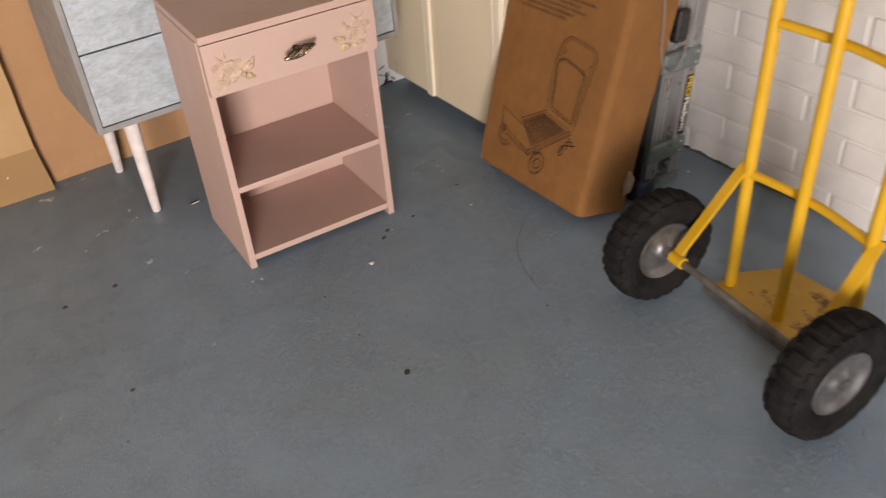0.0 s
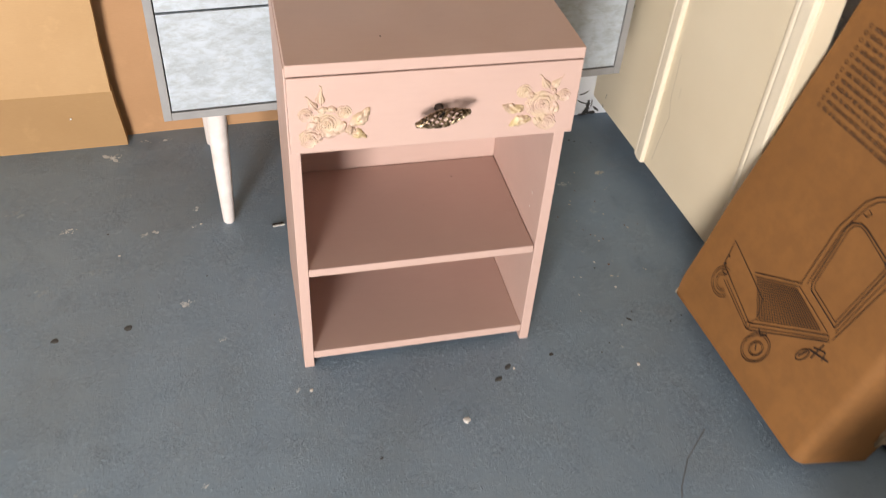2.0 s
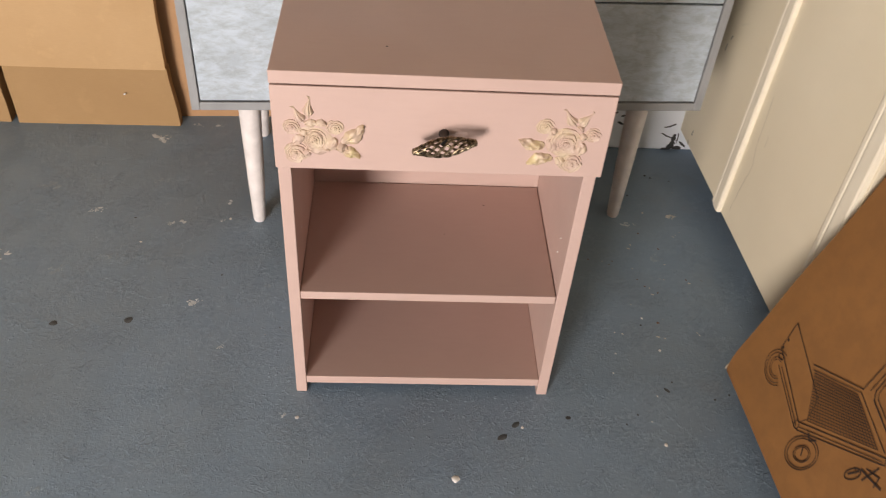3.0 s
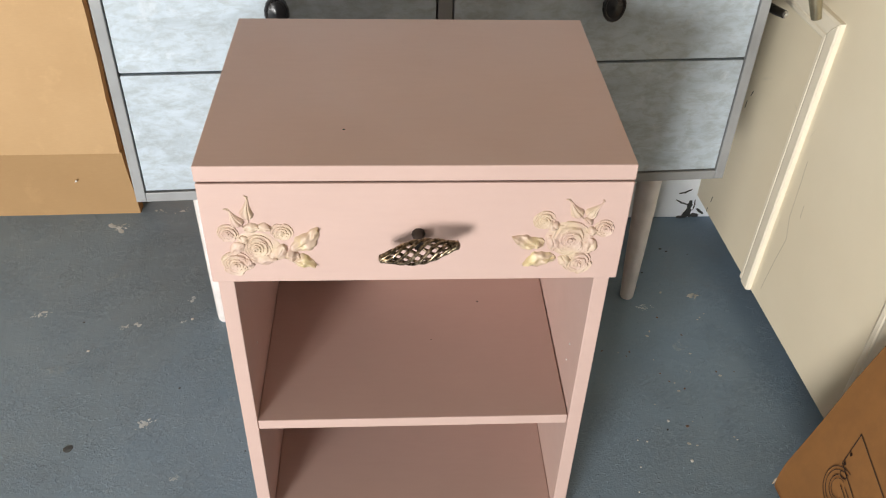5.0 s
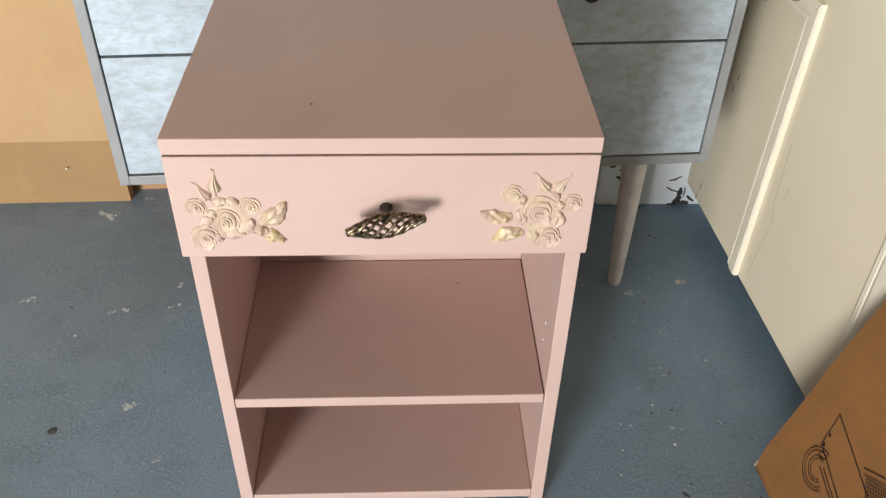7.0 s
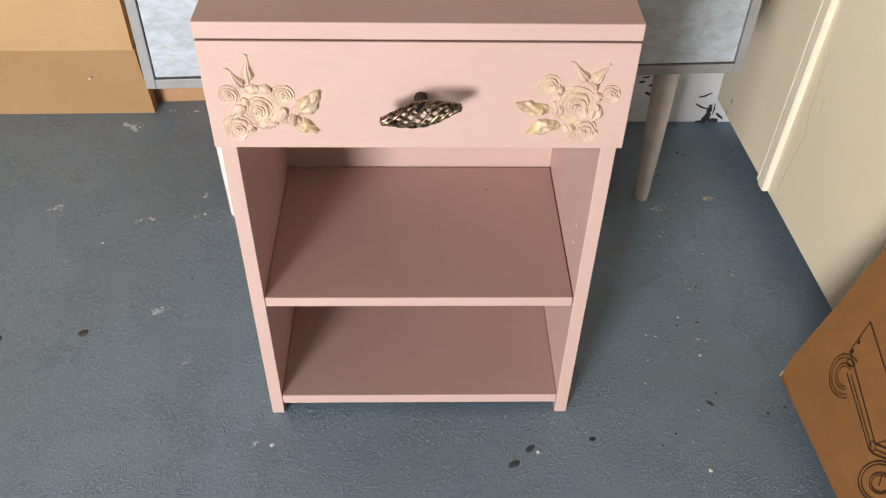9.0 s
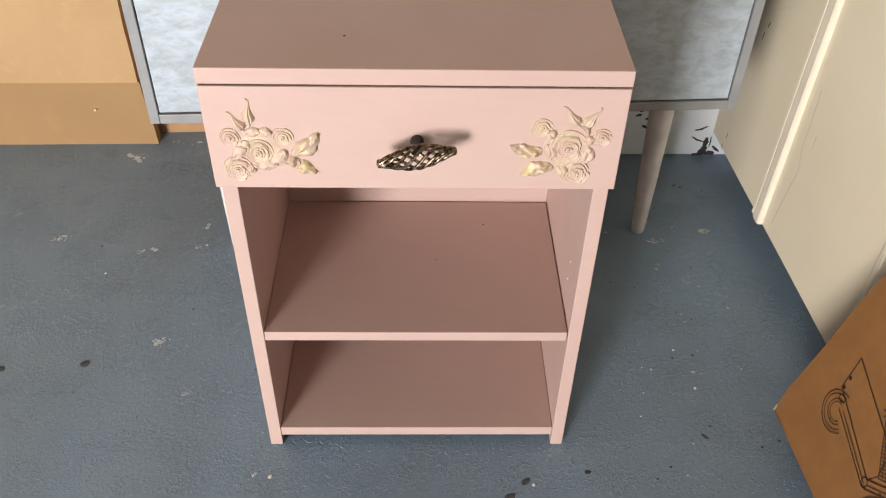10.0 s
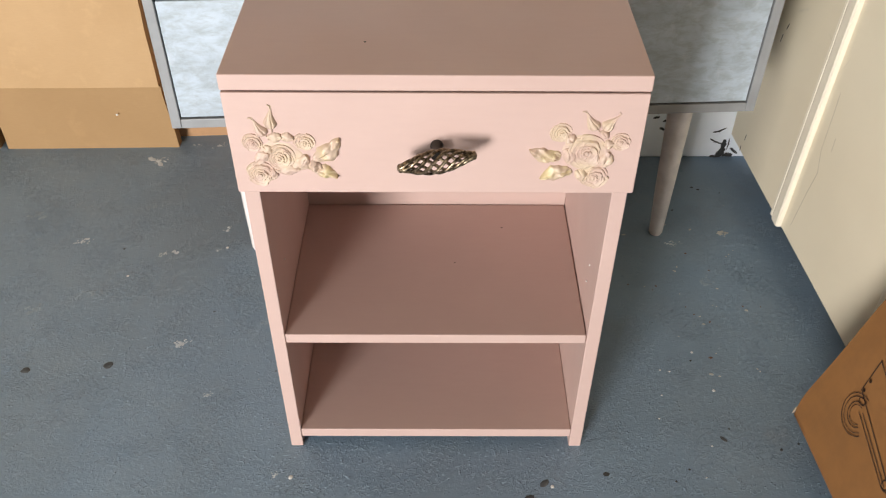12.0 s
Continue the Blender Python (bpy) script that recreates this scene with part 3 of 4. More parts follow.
# the spray beside the right edge
spray(((0.8229, 0.5226, 0.0205, 0.0082, 1.2), (0.8341, 0.4926, 0.0155, 0.0068, 4.4), (0.7967, 0.5443, 0.0112, 0.0055, 0.9), (0.8554, 0.5339, 0.0104, 0.0052, 2.8)),
      ((0.8110, 0.5340, 0.8030, 0.5420, 0.0120, 0.1), (0.8400, 0.5290, 0.8490, 0.5330, 0.0110, 0.1), (0.8390, 0.5040, 0.8460, 0.5230, 0.0150, -0.2), (0.8170, 0.5010, 0.8230, 0.4880, 0.0130, 0.2), (0.8350, 0.5470, 0.8430, 0.5390, 0.0085, 0.1), (0.8040, 0.5270, 0.8080, 0.5080, 0.0130, 0.2)),
      ((0.8000, 0.5175, 0.7665, 0.5248, 0.0165, 0.2), (0.7990, 0.5140, 0.7800, 0.5180, 0.0120, -0.1), (0.8125, 0.4990, 0.7796, 0.4895, 0.0175, -0.2)),
      ((0.8318, 0.5482, 0.8148, 0.5718, 0.0138), (0.8377, 0.5468, 0.8534, 0.5688, 0.0138)),
      (0.8000, 0.5300, 0.8480, 0.5120, 0.0420))


def handle_wire(w, wires, steps=26):
    """One twisted wire of the birdcage pull."""
    pts = []
    for i in range(steps + 1):
        f = i / steps
        r = 0.0026 + 0.0082 * math.sin(math.pi * f) ** 1.15
        t = 2 * math.pi * w / wires - 5.6 * (f - 0.5)
        pts.append(PULL + PULL_AXIS * (f - 0.5) * 0.072 + (PULL_UP * math.cos(t) + PULL_OUT * math.sin(t)) * r)
    return tubed(pts, 0.00165, 8)


PULL = Vector((0.0010, FACE_Y - 0.028, 0.5295))
PULL_AXIS = Vector((0.974, 0.0, 0.215)).normalized()
PULL_UP = Vector((-0.215, 0, 0.974)).normalized()
PULL_OUT = PULL_AXIS.cross(PULL_UP)
handle = part("handle", lathe(bmesh.new(), [(0.0062, 0.001), (0.0066, -0.002), (0.0052, -0.0045), (0.0048, -0.012), (0.0056, -0.017), (0.0056, -0.019)], "Y", 16, (0.001, FACE_Y, 0.5295)), DARK_METAL, cabinet, "antique brass birdcage handle on a dark stem", True)
for w in range(7):
    part("wire", handle_wire(w, 7), BRASS, handle, "", True)
for sgn in (-1, 1):
    e = PULL + PULL_AXIS * 0.0360 * sgn
    a = PULL_AXIS * sgn
    part("end_cap", tubed([e - a * 0.002, e, e + a * 0.0016, e + a * 0.0028], [0.0036, 0.0046, 0.0040, 0.0015], 12), BRASS, handle, "", True)
for sx, sy, sz in ((-0.1856, 0.205, 0.30), (-0.1856, 0.06, 0.30), (0.1856, 0.045, 0.305), (0.1856, 0.048, 0.275)):
    part("peg_hole", lathe(bmesh.new(), [(0.0012, -0.0006), (0.0012, 0.0004)], "X", 8, (sx, sy, sz)), WHITEWOOD, cabinet)

# ---- grey chest of drawers behind it ----
# local x along its front, y to its back, z up
chest = thing("chest_of_drawers", "grey chest of drawers with mottled concrete-effect drawer fronts on whitewashed legs", "chest of drawers", pose(0.2748, 2.090, 0, 0, 0, 3.84))
CW, CD, CB = 0.8942, 0.352, 0.282
ROWS_Z = [CB + 0.0167 + k * 0.1888 for k in range(4)]
CT = ROWS_Z[3] + 0.018
part("side_panel", boxed(0, 0.0145, 0, CD, CB, CT, bevel=0.0012), GREY, chest)
part("side_panel", boxed(CW - 0.0145, CW, 0, CD, CB, CT, bevel=0.0012), GREY, chest)
part("bottom_panel", boxed(0.0147, CW - 0.0147, 0, CD, CB, CB + 0.0155, bevel=0.0012), GREY, chest)
part("top_panel", boxed(0.0147, CW - 0.0147, 0, CD, CT - 0.0155, CT, bevel=0.0012), GREY, chest)
part("back_panel", boxed(0.0147, CW - 0.0147, CD - 0.012, CD - 0.004, CB + 0.02, CT - 0.02, bevel=0), GREY, chest)
part("divider", boxed(CW / 2 - 0.0095, CW / 2 + 0.0095, 0.0015, CD - 0.02, CB + 0.0160, CT - 0.0160, bevel=0.001), GREY, chest)


def round_knob(x, z):
    """An oval black knob with a ridged rim and a small boss."""
    bm = bmesh.new()
    prof = [(0.007, 0.001), (0.007, -0.008), (0.010, -0.012), (0.0185, -0.014), (0.0205, -0.017), (0.0205, -0.020), (0.0190, -0.0225), (0.0165, -0.0225), (0.0150, -0.0212), (0.0060, -0.0222), (0.0030, -0.0236), (0.0003, -0.0240)]
    lathe(bm, prof, "Y", 28, (0, 0, 0), lambda k, i: 0.0006 * (i % 2) if k in (4, 5) else 0.0)
    for v in bm.verts:
        v.co = (x + v.co.x * 0.76, 0.0015 + v.co.y, z + v.co.z * 1.05)
    return bm


for row in range(3):
    for col in range(2):
        x0 = 0.0165 if col == 0 else CW / 2 + 0.012
        x1 = CW / 2 - 0.012 if col == 0 else CW - 0.0165
        front = part("drawer", boxed(x0, x1, 0.0015, 0.020, ROWS_Z[row] + 0.0018, ROWS_Z[row + 1] - 0.0022, bevel=0.0012), CONCRETE, chest, "mottled pale grey drawer front")
        part("knob", round_knob((x0 + x1) / 2 + (0.005 if col == 0 else 0.0), ROWS_Z[row] + 0.090), BLACK, front, "oval black knob", True)
for lx, ly, dx, dy in ((0.091, 0.046, -0.003, -0.001), (0.795, 0.046, 0.003, -0.001), (0.083, CD - 0.033, -0.004, 0.012), (0.801, CD - 0.033, 0.004, 0.012)):
    part("leg", tubed([(lx + dx, ly + dy, 0.0), (lx + dx, ly + dy, 0.004), (lx + dx * 0.6, ly + dy * 0.6, 0.10), (lx, ly, CB + 0.001)], [0.0105, 0.0120, 0.0155, 0.0205], 20), WHITEWOOD, chest, "tapered whitewashed wooden leg", True)


# ---- cardboard against the back wall ----
def sheet(x0, x1, z0, z1, thick, narrow=0.0, wave=0.003, seed=0, nx=14, nz=26):
    """A slightly buckled cardboard panel; narrow: how far its right edge draws in towards the top."""
    bm = bmesh.new()
    front, back = [], []
    for k in range(nz + 1):
        z = z0 + (z1 - z0) * k / nz
        fr, bk = [], []
        for i in range(nx + 1):
            x = x0 + (x1 - narrow * k / nz - x0) * i / nx
            y = wave * (noise.noise((x * 3.1 + seed, z * 2.3, seed)) * 1.6)
            wob = 0.0022 * noise.noise((z * 14, seed, 3.0)) if i in (0, nx) else 0.0
            fr.append(bm.verts.new((x + wob, y, z)))
            bk.append(bm.verts.new((x + wob, y + thick, z)))
        front.append(fr)
        back.append(bk)
    for k in range(nz):
        for i in range(nx):
            bm.faces.new((front[k][i], front[k][i + 1], front[k + 1][i + 1], front[k + 1][i]))
            bm.faces.new((back[k][i + 1], back[k][i], back[k + 1][i], back[k + 1][i + 1]))
        bm.faces.new((front[k][0], front[k + 1][0], back[k + 1][0], back[k][0]))
        bm.faces.new((front[k][nx], back[k][nx], back[k + 1][nx], front[k + 1][nx]))
    for i in range(nx):
        bm.faces.new((front[0][i], back[0][i], back[0][i + 1], front[0][i + 1]))
        bm.faces.new((front[nz][i], front[nz][i + 1], back[nz][i + 1], back[nz][i]))
    return bm


box_a = thing("cardboard_box", "flattened pale cardboard box with a folded darker lower flap", "cardboard box", pose(0.146, 2.444, 0, 0, 0, 1.6))
part("upper_panel", sheet(-0.345, -0.011, 0.1405, 1.15, 0.020, seed=1), CARD_PALE, box_a)
part("lower_flap", sheet(-0.343, 0.001, 0.0, 0.1415, 0.024, 0.010, seed=2, nz=8), make_card("flap_cardboard", (0.40, 0.245, 0.120), (0.35, 0.210, 0.100)), box_a, "darker folded flap")
fleck = blob(-0.104, 0.082, 0.0030, 5, 1.1, 0.3, 10, 0.4)
fleck.transform(pose(0, -0.0045, 0, 90, 0, 0))
part("paper_fleck", fleck, LABEL_WHITE, box_a, "small white paper fleck")
box_b = thing("cardboard_sheet", "large brown cardboard sheet leaning behind the chest", "cardboard", pose(0.075, 2.478, 0, -1.2, 0, ROOM))
part("panel", sheet(0.0, 0.95, 0.0, 1.25, 0.008, seed=4), CARD_PINK, box_b)
box_c = thing("cardboard_box", "tall pale cardboard box against the back wall", "cardboard box", pose(-0.215, 2.436, 0, 0, 0, 1.0))
part("upper_panel", sheet(-0.50, 0.0, 0.1365, 1.05, 0.06, seed=6), CARD_PALE, box_c)
part("lower_flap", sheet(-0.50, 0.002, 0.0, 0.1375, 0.064, seed=7, nz=8), bpy.data.materials["flap_cardboard"], box_c, "darker folded flap")


# ---- tall printed cardboard box leaning by the door ----
# local x along its front, y to its back, z up its face; it leans back on its rear edge
BOX_W, BOX_D, BOX_H = 0.404, 0.158, 0.98
LEAN_AT = pose(1.1727, 1.7583, 0.0437, 0, 0, -85.9) @ pose(0, 0, 0, -16.03, 0, 0)
tall_box = thing("cardboard_box", "tall brown cardboard box with printed trolley drawing, leaning back", "cardboard box", LEAN_AT)


def carton():
    """A carton with soft, slightly crushed corners."""
    bm = bmesh.new()
    ring = [(0.0, 0.003), (0.003, 0.0)] + [(BOX_W * f, 0.0) for f in (0.15, 0.3, 0.45, 0.6, 0.75, 0.88)]
    ring += [(BOX_W - 0.020 + 0.020 * math.sin(t), 0.020 - 0.020 * math.cos(t)) for t in [math.pi / 2 * i / 6 for i in range(7)]]
    ring += [(BOX_W, BOX_D * 0.6), (BOX_W, BOX_D - 0.004), (BOX_W - 0.004, BOX_D), (BOX_W * 0.5, BOX_D), (0.004, BOX_D), (0.0, BOX_D - 0.004)]
    levels = [0.0, 0.0025, 0.008, 0.015, 0.024] + [BOX_H * k / 24 for k in range(1, 24)] + [BOX_H - 0.003, BOX_H]
    rows = []
    for z in levels:
        inset = 0.002 if z in (0.0, BOX_H) else 0.0
        rows.append([bm.verts.new((x + (inset if x < BOX_W / 2 else -inset), y + (inset if y < BOX_D / 2 else -inset), z)) for x, y in ring])
    n = len(ring)
    for lo, hi in zip(rows, rows[1:]):
        for i in range(n):
            bm.faces.new((lo[i], lo[(i + 1) % n], hi[(i + 1) % n], hi[i]))
    bm.faces.new(rows[0])
    bm.faces.new(rows[-1][::-1])
    for v in bm.verts:
        p = v.co.copy()
        v.co.y += 0.0010 * noise.noise(p * 5.0)
        v.co.x += 0.003 * noise.noise(p * 7.0 + Vector((3, 1, 2)))
        if p.x < 0.02:
            v.co.x += 0.010 * max(0.0, 1 - p.z / 0.045) ** 2
    return bm


part("carton", carton(), CARD_BOX, tall_box, "", True)


def on_box(x, z, h):
    return (x, -0.0012 - h, z)


def ellipse(cx, cz, rx, rz, turn, n=28):
    out = []
    for i in range(n + 1):
        t = 2 * math.pi * i / n
        x, z = rx * math.cos(t), rz * math.sin(t)
        out.append((cx + x * math.cos(turn) - z * math.sin(turn), cz + x * math.sin(turn) + z * math.cos(turn)))
    return out


def printed_trolley():
    """The line drawing of a platform trolley on the carton."""
    bm = bmesh.new()

    def line(width, *pts):
        ribbon(bm, pts, width * 0.85, on_box)

    # the front board and its bolts
    line(0.0017, (0.060, 0.172), (0.175, 0.142), (0.180, 0.134), (0.186, 0.112))
    line(0.0017, (0.060, 0.172), (0.067, 0.125), (0.178, 0.093))
    for x, z in ((0.068, 0.143), (0.070, 0.128)):
        ribbon(bm, ellipse(x, z, 0.0014, 0.0014, 0, 8), 0.0016, on_box)
    ribbon(bm, ellipse(0.079, 0.117, 0.0060, 0.0042, 0.3, 16), 0.0012, on_box)
    # side rail, deck frame and front edge
    line(0.0013, (0.086, 0.105), (0.180, 0.081))
    line(0.0013, (0.092, 0.109), (0.182, 0.085))
    line(0.0016, (0.132, 0.163), (0.216, 0.215))
    line(0.0013, (0.137, 0.158), (0.217, 0.209), (0.303, 0.195))
    line(0.0017, (0.180, 0.092), (0.308, 0.193), (0.315, 0.186), (0.188, 0.083), (0.180, 0.081))
    line(0.0012, (0.187, 0.089), (0.310, 0.187))
    ribbon(bm, ellipse(0.181, 0.087, 0.0050, 0.0062, 0.4, 16), 0.0013, on_box)
    line(0.0012, (0.188, 0.110), (0.182, 0.094), (0.192, 0.101))
    # the push handle and its panel
    line(0.0017, (0.215, 0.216), (0.208, 0.324), (0.220, 0.382), (0.230, 0.397), (0.241, 0.406), (0.252, 0.409), (0.315, 0.402), (0.332, 0.396), (0.342, 0.379), (0.340, 0.358), (0.331, 0.308), (0.318, 0.193))
    line(0.0014, (0.224, 0.223), (0.217, 0.326), (0.228, 0.378), (0.236, 0.393), (0.246, 0.401), (0.255, 0.402), (0.313, 0.396), (0.326, 0.390), (0.333, 0.377), (0.330, 0.354), (0.323, 0.312), (0.314, 0.205))
    line(0.0022, (0.230, 0.230), (0.238, 0.220), (0.307, 0.209), (0.309, 0.216), (0.316, 0.320), (0.316, 0.333), (0.307, 0.341), (0.250, 0.353), (0.236, 0.353), (0.224, 0.345), (0.220, 0.333), (0.230, 0.230))
    line(0.0013, (0.235, 0.233), (0.241, 0.226), (0.303, 0.216), (0.310, 0.320), (0.311, 0.331), (0.304, 0.336), (0.249, 0.349), (0.238, 0.349), (0.229, 0.343), (0.226, 0.333), (0.235, 0.233))
    line(0.0014, (0.229, 0.366), (0.236, 0.365), (0.240, 0.374), (0.232, 0.376))
    line(0.0014, (0.318, 0.348), (0.325, 0.360), (0.332, 0.358))
    line(0.0030, (0.304, 0.337), (0.316, 0.333))
    # the half-hidden caster behind the board
    for k, w in ((1.0, 0.0013), (0.84, 0.0011), (0.60, 0.0012), (0.46, 0.0010)):
        turn = [1.60 + 4.20 * i / 24 for i in range(25)]
        line(w, *[(0.0865 + k * 0.0275 * math.cos(t) * (1 + 0.05 * math.sin(t)), 0.0995 + k * 0.0270 * math.sin(t)) for t in turn])
    # the front wheel and the small swivel caster
    for k, w in ((1.0, 0.0014), (0.86, 0.0011), (0.50, 0.0012), (0.40, 0.0010)):
        ribbon(bm, ellipse(0.2195 + 0.003 * (1 - k), 0.0725, 0.0335 * k, 0.0235 * k, 1.05, 30), w, on_box)
    line(0.0030, (0.205, 0.100), (0.214, 0.095), (0.222, 0.106))
    line(0.0024, (0.216, 0.079), (0.222, 0.070))
    ribbon(bm, ellipse(0.294, 0.136, 0.0145, 0.0068, 1.2, 20), 0.0018, on_box)
    line(0.0034, (0.290, 0.130), (0.297, 0.147))
    line(0.0036, (0.298, 0.152), (0.334, 0.163))
    line(0.0030, (0.309, 0.145), (0.312, 0.176))
    line(0.0026, (0.302, 0.160), (0.322, 0.170), (0.326, 0.156))
    # the woven deck
    a, b, c, d = Vector((0.143, 0.158)), Vector((0.215, 0.203)), Vector((0.292, 0.188)), Vector((0.190, 0.108))
    for i in range(23):
        f = i / 22
        line(0.00115, a.lerp(b, f), d.lerp(c, f))
    for i in range(17):
        f = i / 16
        line(0.00115, a.lerp(d, f), b.lerp(c, f))
    return bm


part("printed_drawing", printed_trolley(), INK, tall_box, "dark line drawing of a platform trolley")


def printed_lines():
    """Rows of small print that cannot be read, as bars of word length."""
    bm = bmesh.new()
    rng = random.Random(5)
    ends = (0.215, 0.234, 0.276, 0.254, 0.300, 0.262, 0.288, 0.305, 0.270, 0.310, 0.252, 0.296)
    for k, end in enumerate(ends):
        z = 0.4405 + 0.0124 * k
        x = 0.050
        ribbon(bm, ellipse(x - 0.004, z, 0.0030, 0.0030, 0, 10), 0.0011, on_box)
        x += 0.007
        while x < end:
            w = rng.uniform(0.004, 0.016)
            lo = x
            while lo < min(end, x + w):
                tall = rng.choice((0.0050, 0.0050, 0.0068))
                ribbon(bm, [(lo, z - 0.0025), (lo, z - 0.0025 + tall)], 0.0014, on_box)
                ribbon(bm, [(lo, z + rng.choice((-0.0020, 0.0, 0.0020))), (lo + 0.0022, z + rng.choice((-0.0020, 0.0, 0.0020)))], 0.0010, on_box)
                lo += 0.0030
            x += w + 0.0042
    ribbon(bm, [(0.10, 0.66), (0.30, 0.66)], 0.018, on_box)
    return bm


part("printed_text", printed_lines(), FAINT_INK, tall_box, "rows of small dark print")


def torn_lump():
    """A crumpled tear of pale board."""
    bm = bmesh.new()
    bmesh.ops.create_icosphere(bm, subdivisions=3, radius=0.022)
    for v in bm.verts:
        p = v.co.copy()
        v.co = p * (1 + 0.55 * noise.noise(p * 70)) 
        v.co = (BOX_W + 0.002 + v.co.x * 0.5, BOX_D - 0.014 + v.co.y * 0.7, 0.080 + v.co.z * 1.35)
    return bm


def corner_tear():
    """A small lifted tear at the carton's lower corner."""
    bm = bmesh.new()
    bmesh.ops.create_icosphere(bm, subdivisions=2, radius=0.006)
    for v in bm.verts:
        p = v.co.copy()
        p *= 1 + 0.6 * noise.noise(p * 260)
        v.co = (0.0072 + p.x * 0.24, 0.001 + p.y * 0.25, 0.0065 + p.z * 1.05)
    return bm


part("torn_corner", corner_tear(), CARD_TORN, tall_box, "torn pale corner")
part("torn_edge", torn_lump(), CARD_TORN, tall_box, "torn pale cardboard edge")

# ---- folded aluminium work platform by the brick wall ----
# local x across its narrow side, y to its back, z up
plat = thing("work_platform", "folded aluminium work platform with grey plastic corners, standing on end", "work platform", pose(1.400, 1.376, 0, 0, 0, ROOM + 6) @ pose(0, 0, 0, 0, 7.5, 0))


def channel(x0, x1, z0, z1, y0=0.0, y1=0.36):
    """An aluminium rail with two grooves down its outer side."""
    bm = bmesh.new()
    w = x1 - x0
    prof = [(0, 0), (0.25, 0), (0.28, 0.004), (0.36, 0.004), (0.39, 0), (0.61, 0), (0.64, 0.004), (0.72, 0.004), (0.75, 0), (1, 0)]
    lo = [bm.verts.new((x0 + w * s, y0 + h, z0)) for s, h in prof] + [bm.verts.new((x1, y1, z0)), bm.verts.new((x0, y1, z0))]
    hi = [bm.verts.new((v.co.x, v.co.y, z1)) for v in lo]
    n = len(lo)
    for i in range(n):
        j = (i + 1) % n
        bm.faces.new((lo[i], lo[j], hi[j], hi[i]))
    bm.faces.new(lo)
    bm.faces.new(hi[::-1])
    return bm


part("rail", channel(0.010, 0.032, 0.02, 0.98), NAVY, plat, "dark charcoal rail")
part("rail", channel(0.036, 0.082, 0.02, 0.98, 0.004), ALU, plat, "grooved aluminium rail")
part("rail", channel(0.087, 0.118, 0.03, 0.98, 0.010), ALU, plat, "grooved aluminium rail")
part("deck", boxed(0.121, 0.165, -0.006, 0.37, 0.05, 1.02, bevel=0.004), ALU, plat, "aluminium deck frame")
for z0, z1 in ((0.100, 0.150), (0.338, 0.392), (0.70, 0.75)):
    part("corner_bracket", boxed(0.022, 0.170, -0.011, 0.375, z0, z1, bevel=0.008, segments=3), GREY_PLASTIC, plat, "grey plastic corner bracket")
for z in (0.112, 0.138, 0.352, 0.378):
    part("rivet", lathe(bmesh.new(), [(0.0050, 0.001), (0.0048, -0.0016), (0.0026, -0.0030), (0.0003, -0.0034)], "Y", 10, (0.147, -0.011, z)), CHROME, plat, "", True)
part("foot", boxed(-0.004, 0.050, -0.012, 0.05, 0.0, 0.055, bevel=0.010, segments=3), BLUE_RUBBER, plat, "dark blue rubber foot")
part("foot", boxed(0.072, 0.172, -0.006, 0.05, 0.0, 0.050, bevel=0.006, segments=3), GREY_PLASTIC, plat, "grey plastic foot")
part("latch", boxed(0.030, 0.075, -0.024, 0.0, 0.42, 0.50, bevel=0.008, segments=3), BLACK, plat, "black locking latch")
sticker = part("label", boxed(0.1310, 0.1600, -0.0068, -0.006, 0.157, 0.318, bevel=0), LABEL_BLACK, plat, "black label with yellow and white words")


def lettering(name, body, size, mat, m, parent):
    """Flat letters as a mesh."""
    cu = bpy.data.curves.new(name, "FONT")
    cu.body, cu.size, cu.extrude, cu.offset = body, size, 0.0002, 0.0007
    cu.align_x, cu.align_y = "LEFT", "CENTER"
    tmp = bpy.data.objects.new(name, cu)
    scene.collection.objects.link(tmp)
    dg = bpy.context.evaluated_depsgraph_get()
    me = bpy.data.meshes.new_from_object(tmp.evaluated_get(dg))
    bpy.data.objects.remove(tmp)
    bpy.data.curves.remove(cu)
    me.materials.clear()
    me.materials.append(mat)
    ob = new(name, me)
    ob.parent = parent
    ob.matrix_basis = m
    return ob


# the words run down the label
lettering("word", "PRO", 0.0285, LABEL_YELLOW, pose(0.1455, -0.0072, 0.315, 90, 90, 0) , sticker)
lettering("word", "Platform", 0.0265, LABEL_WHITE, pose(0.1455, -0.0072, 0.259, 90, 90, 0), sticker)
cord_pts = [(-0.03 + 0.055 * (1 - math.cos(t)), -0.022 - 0.004 * math.sin(t), 0.47 - 0.115 * math.sin(t) ** 0.8) for t in [math.pi * i / 16 for i in range(17)]]
cord_pts = [(-0.052, -0.020, 0.80), (-0.050, -0.021, 0.66), (-0.044, -0.022, 0.55)] + cord_pts
part("cord", tubed(cord_pts, 0.0022, 8), CORD, plat, "loop of grey cord", True)

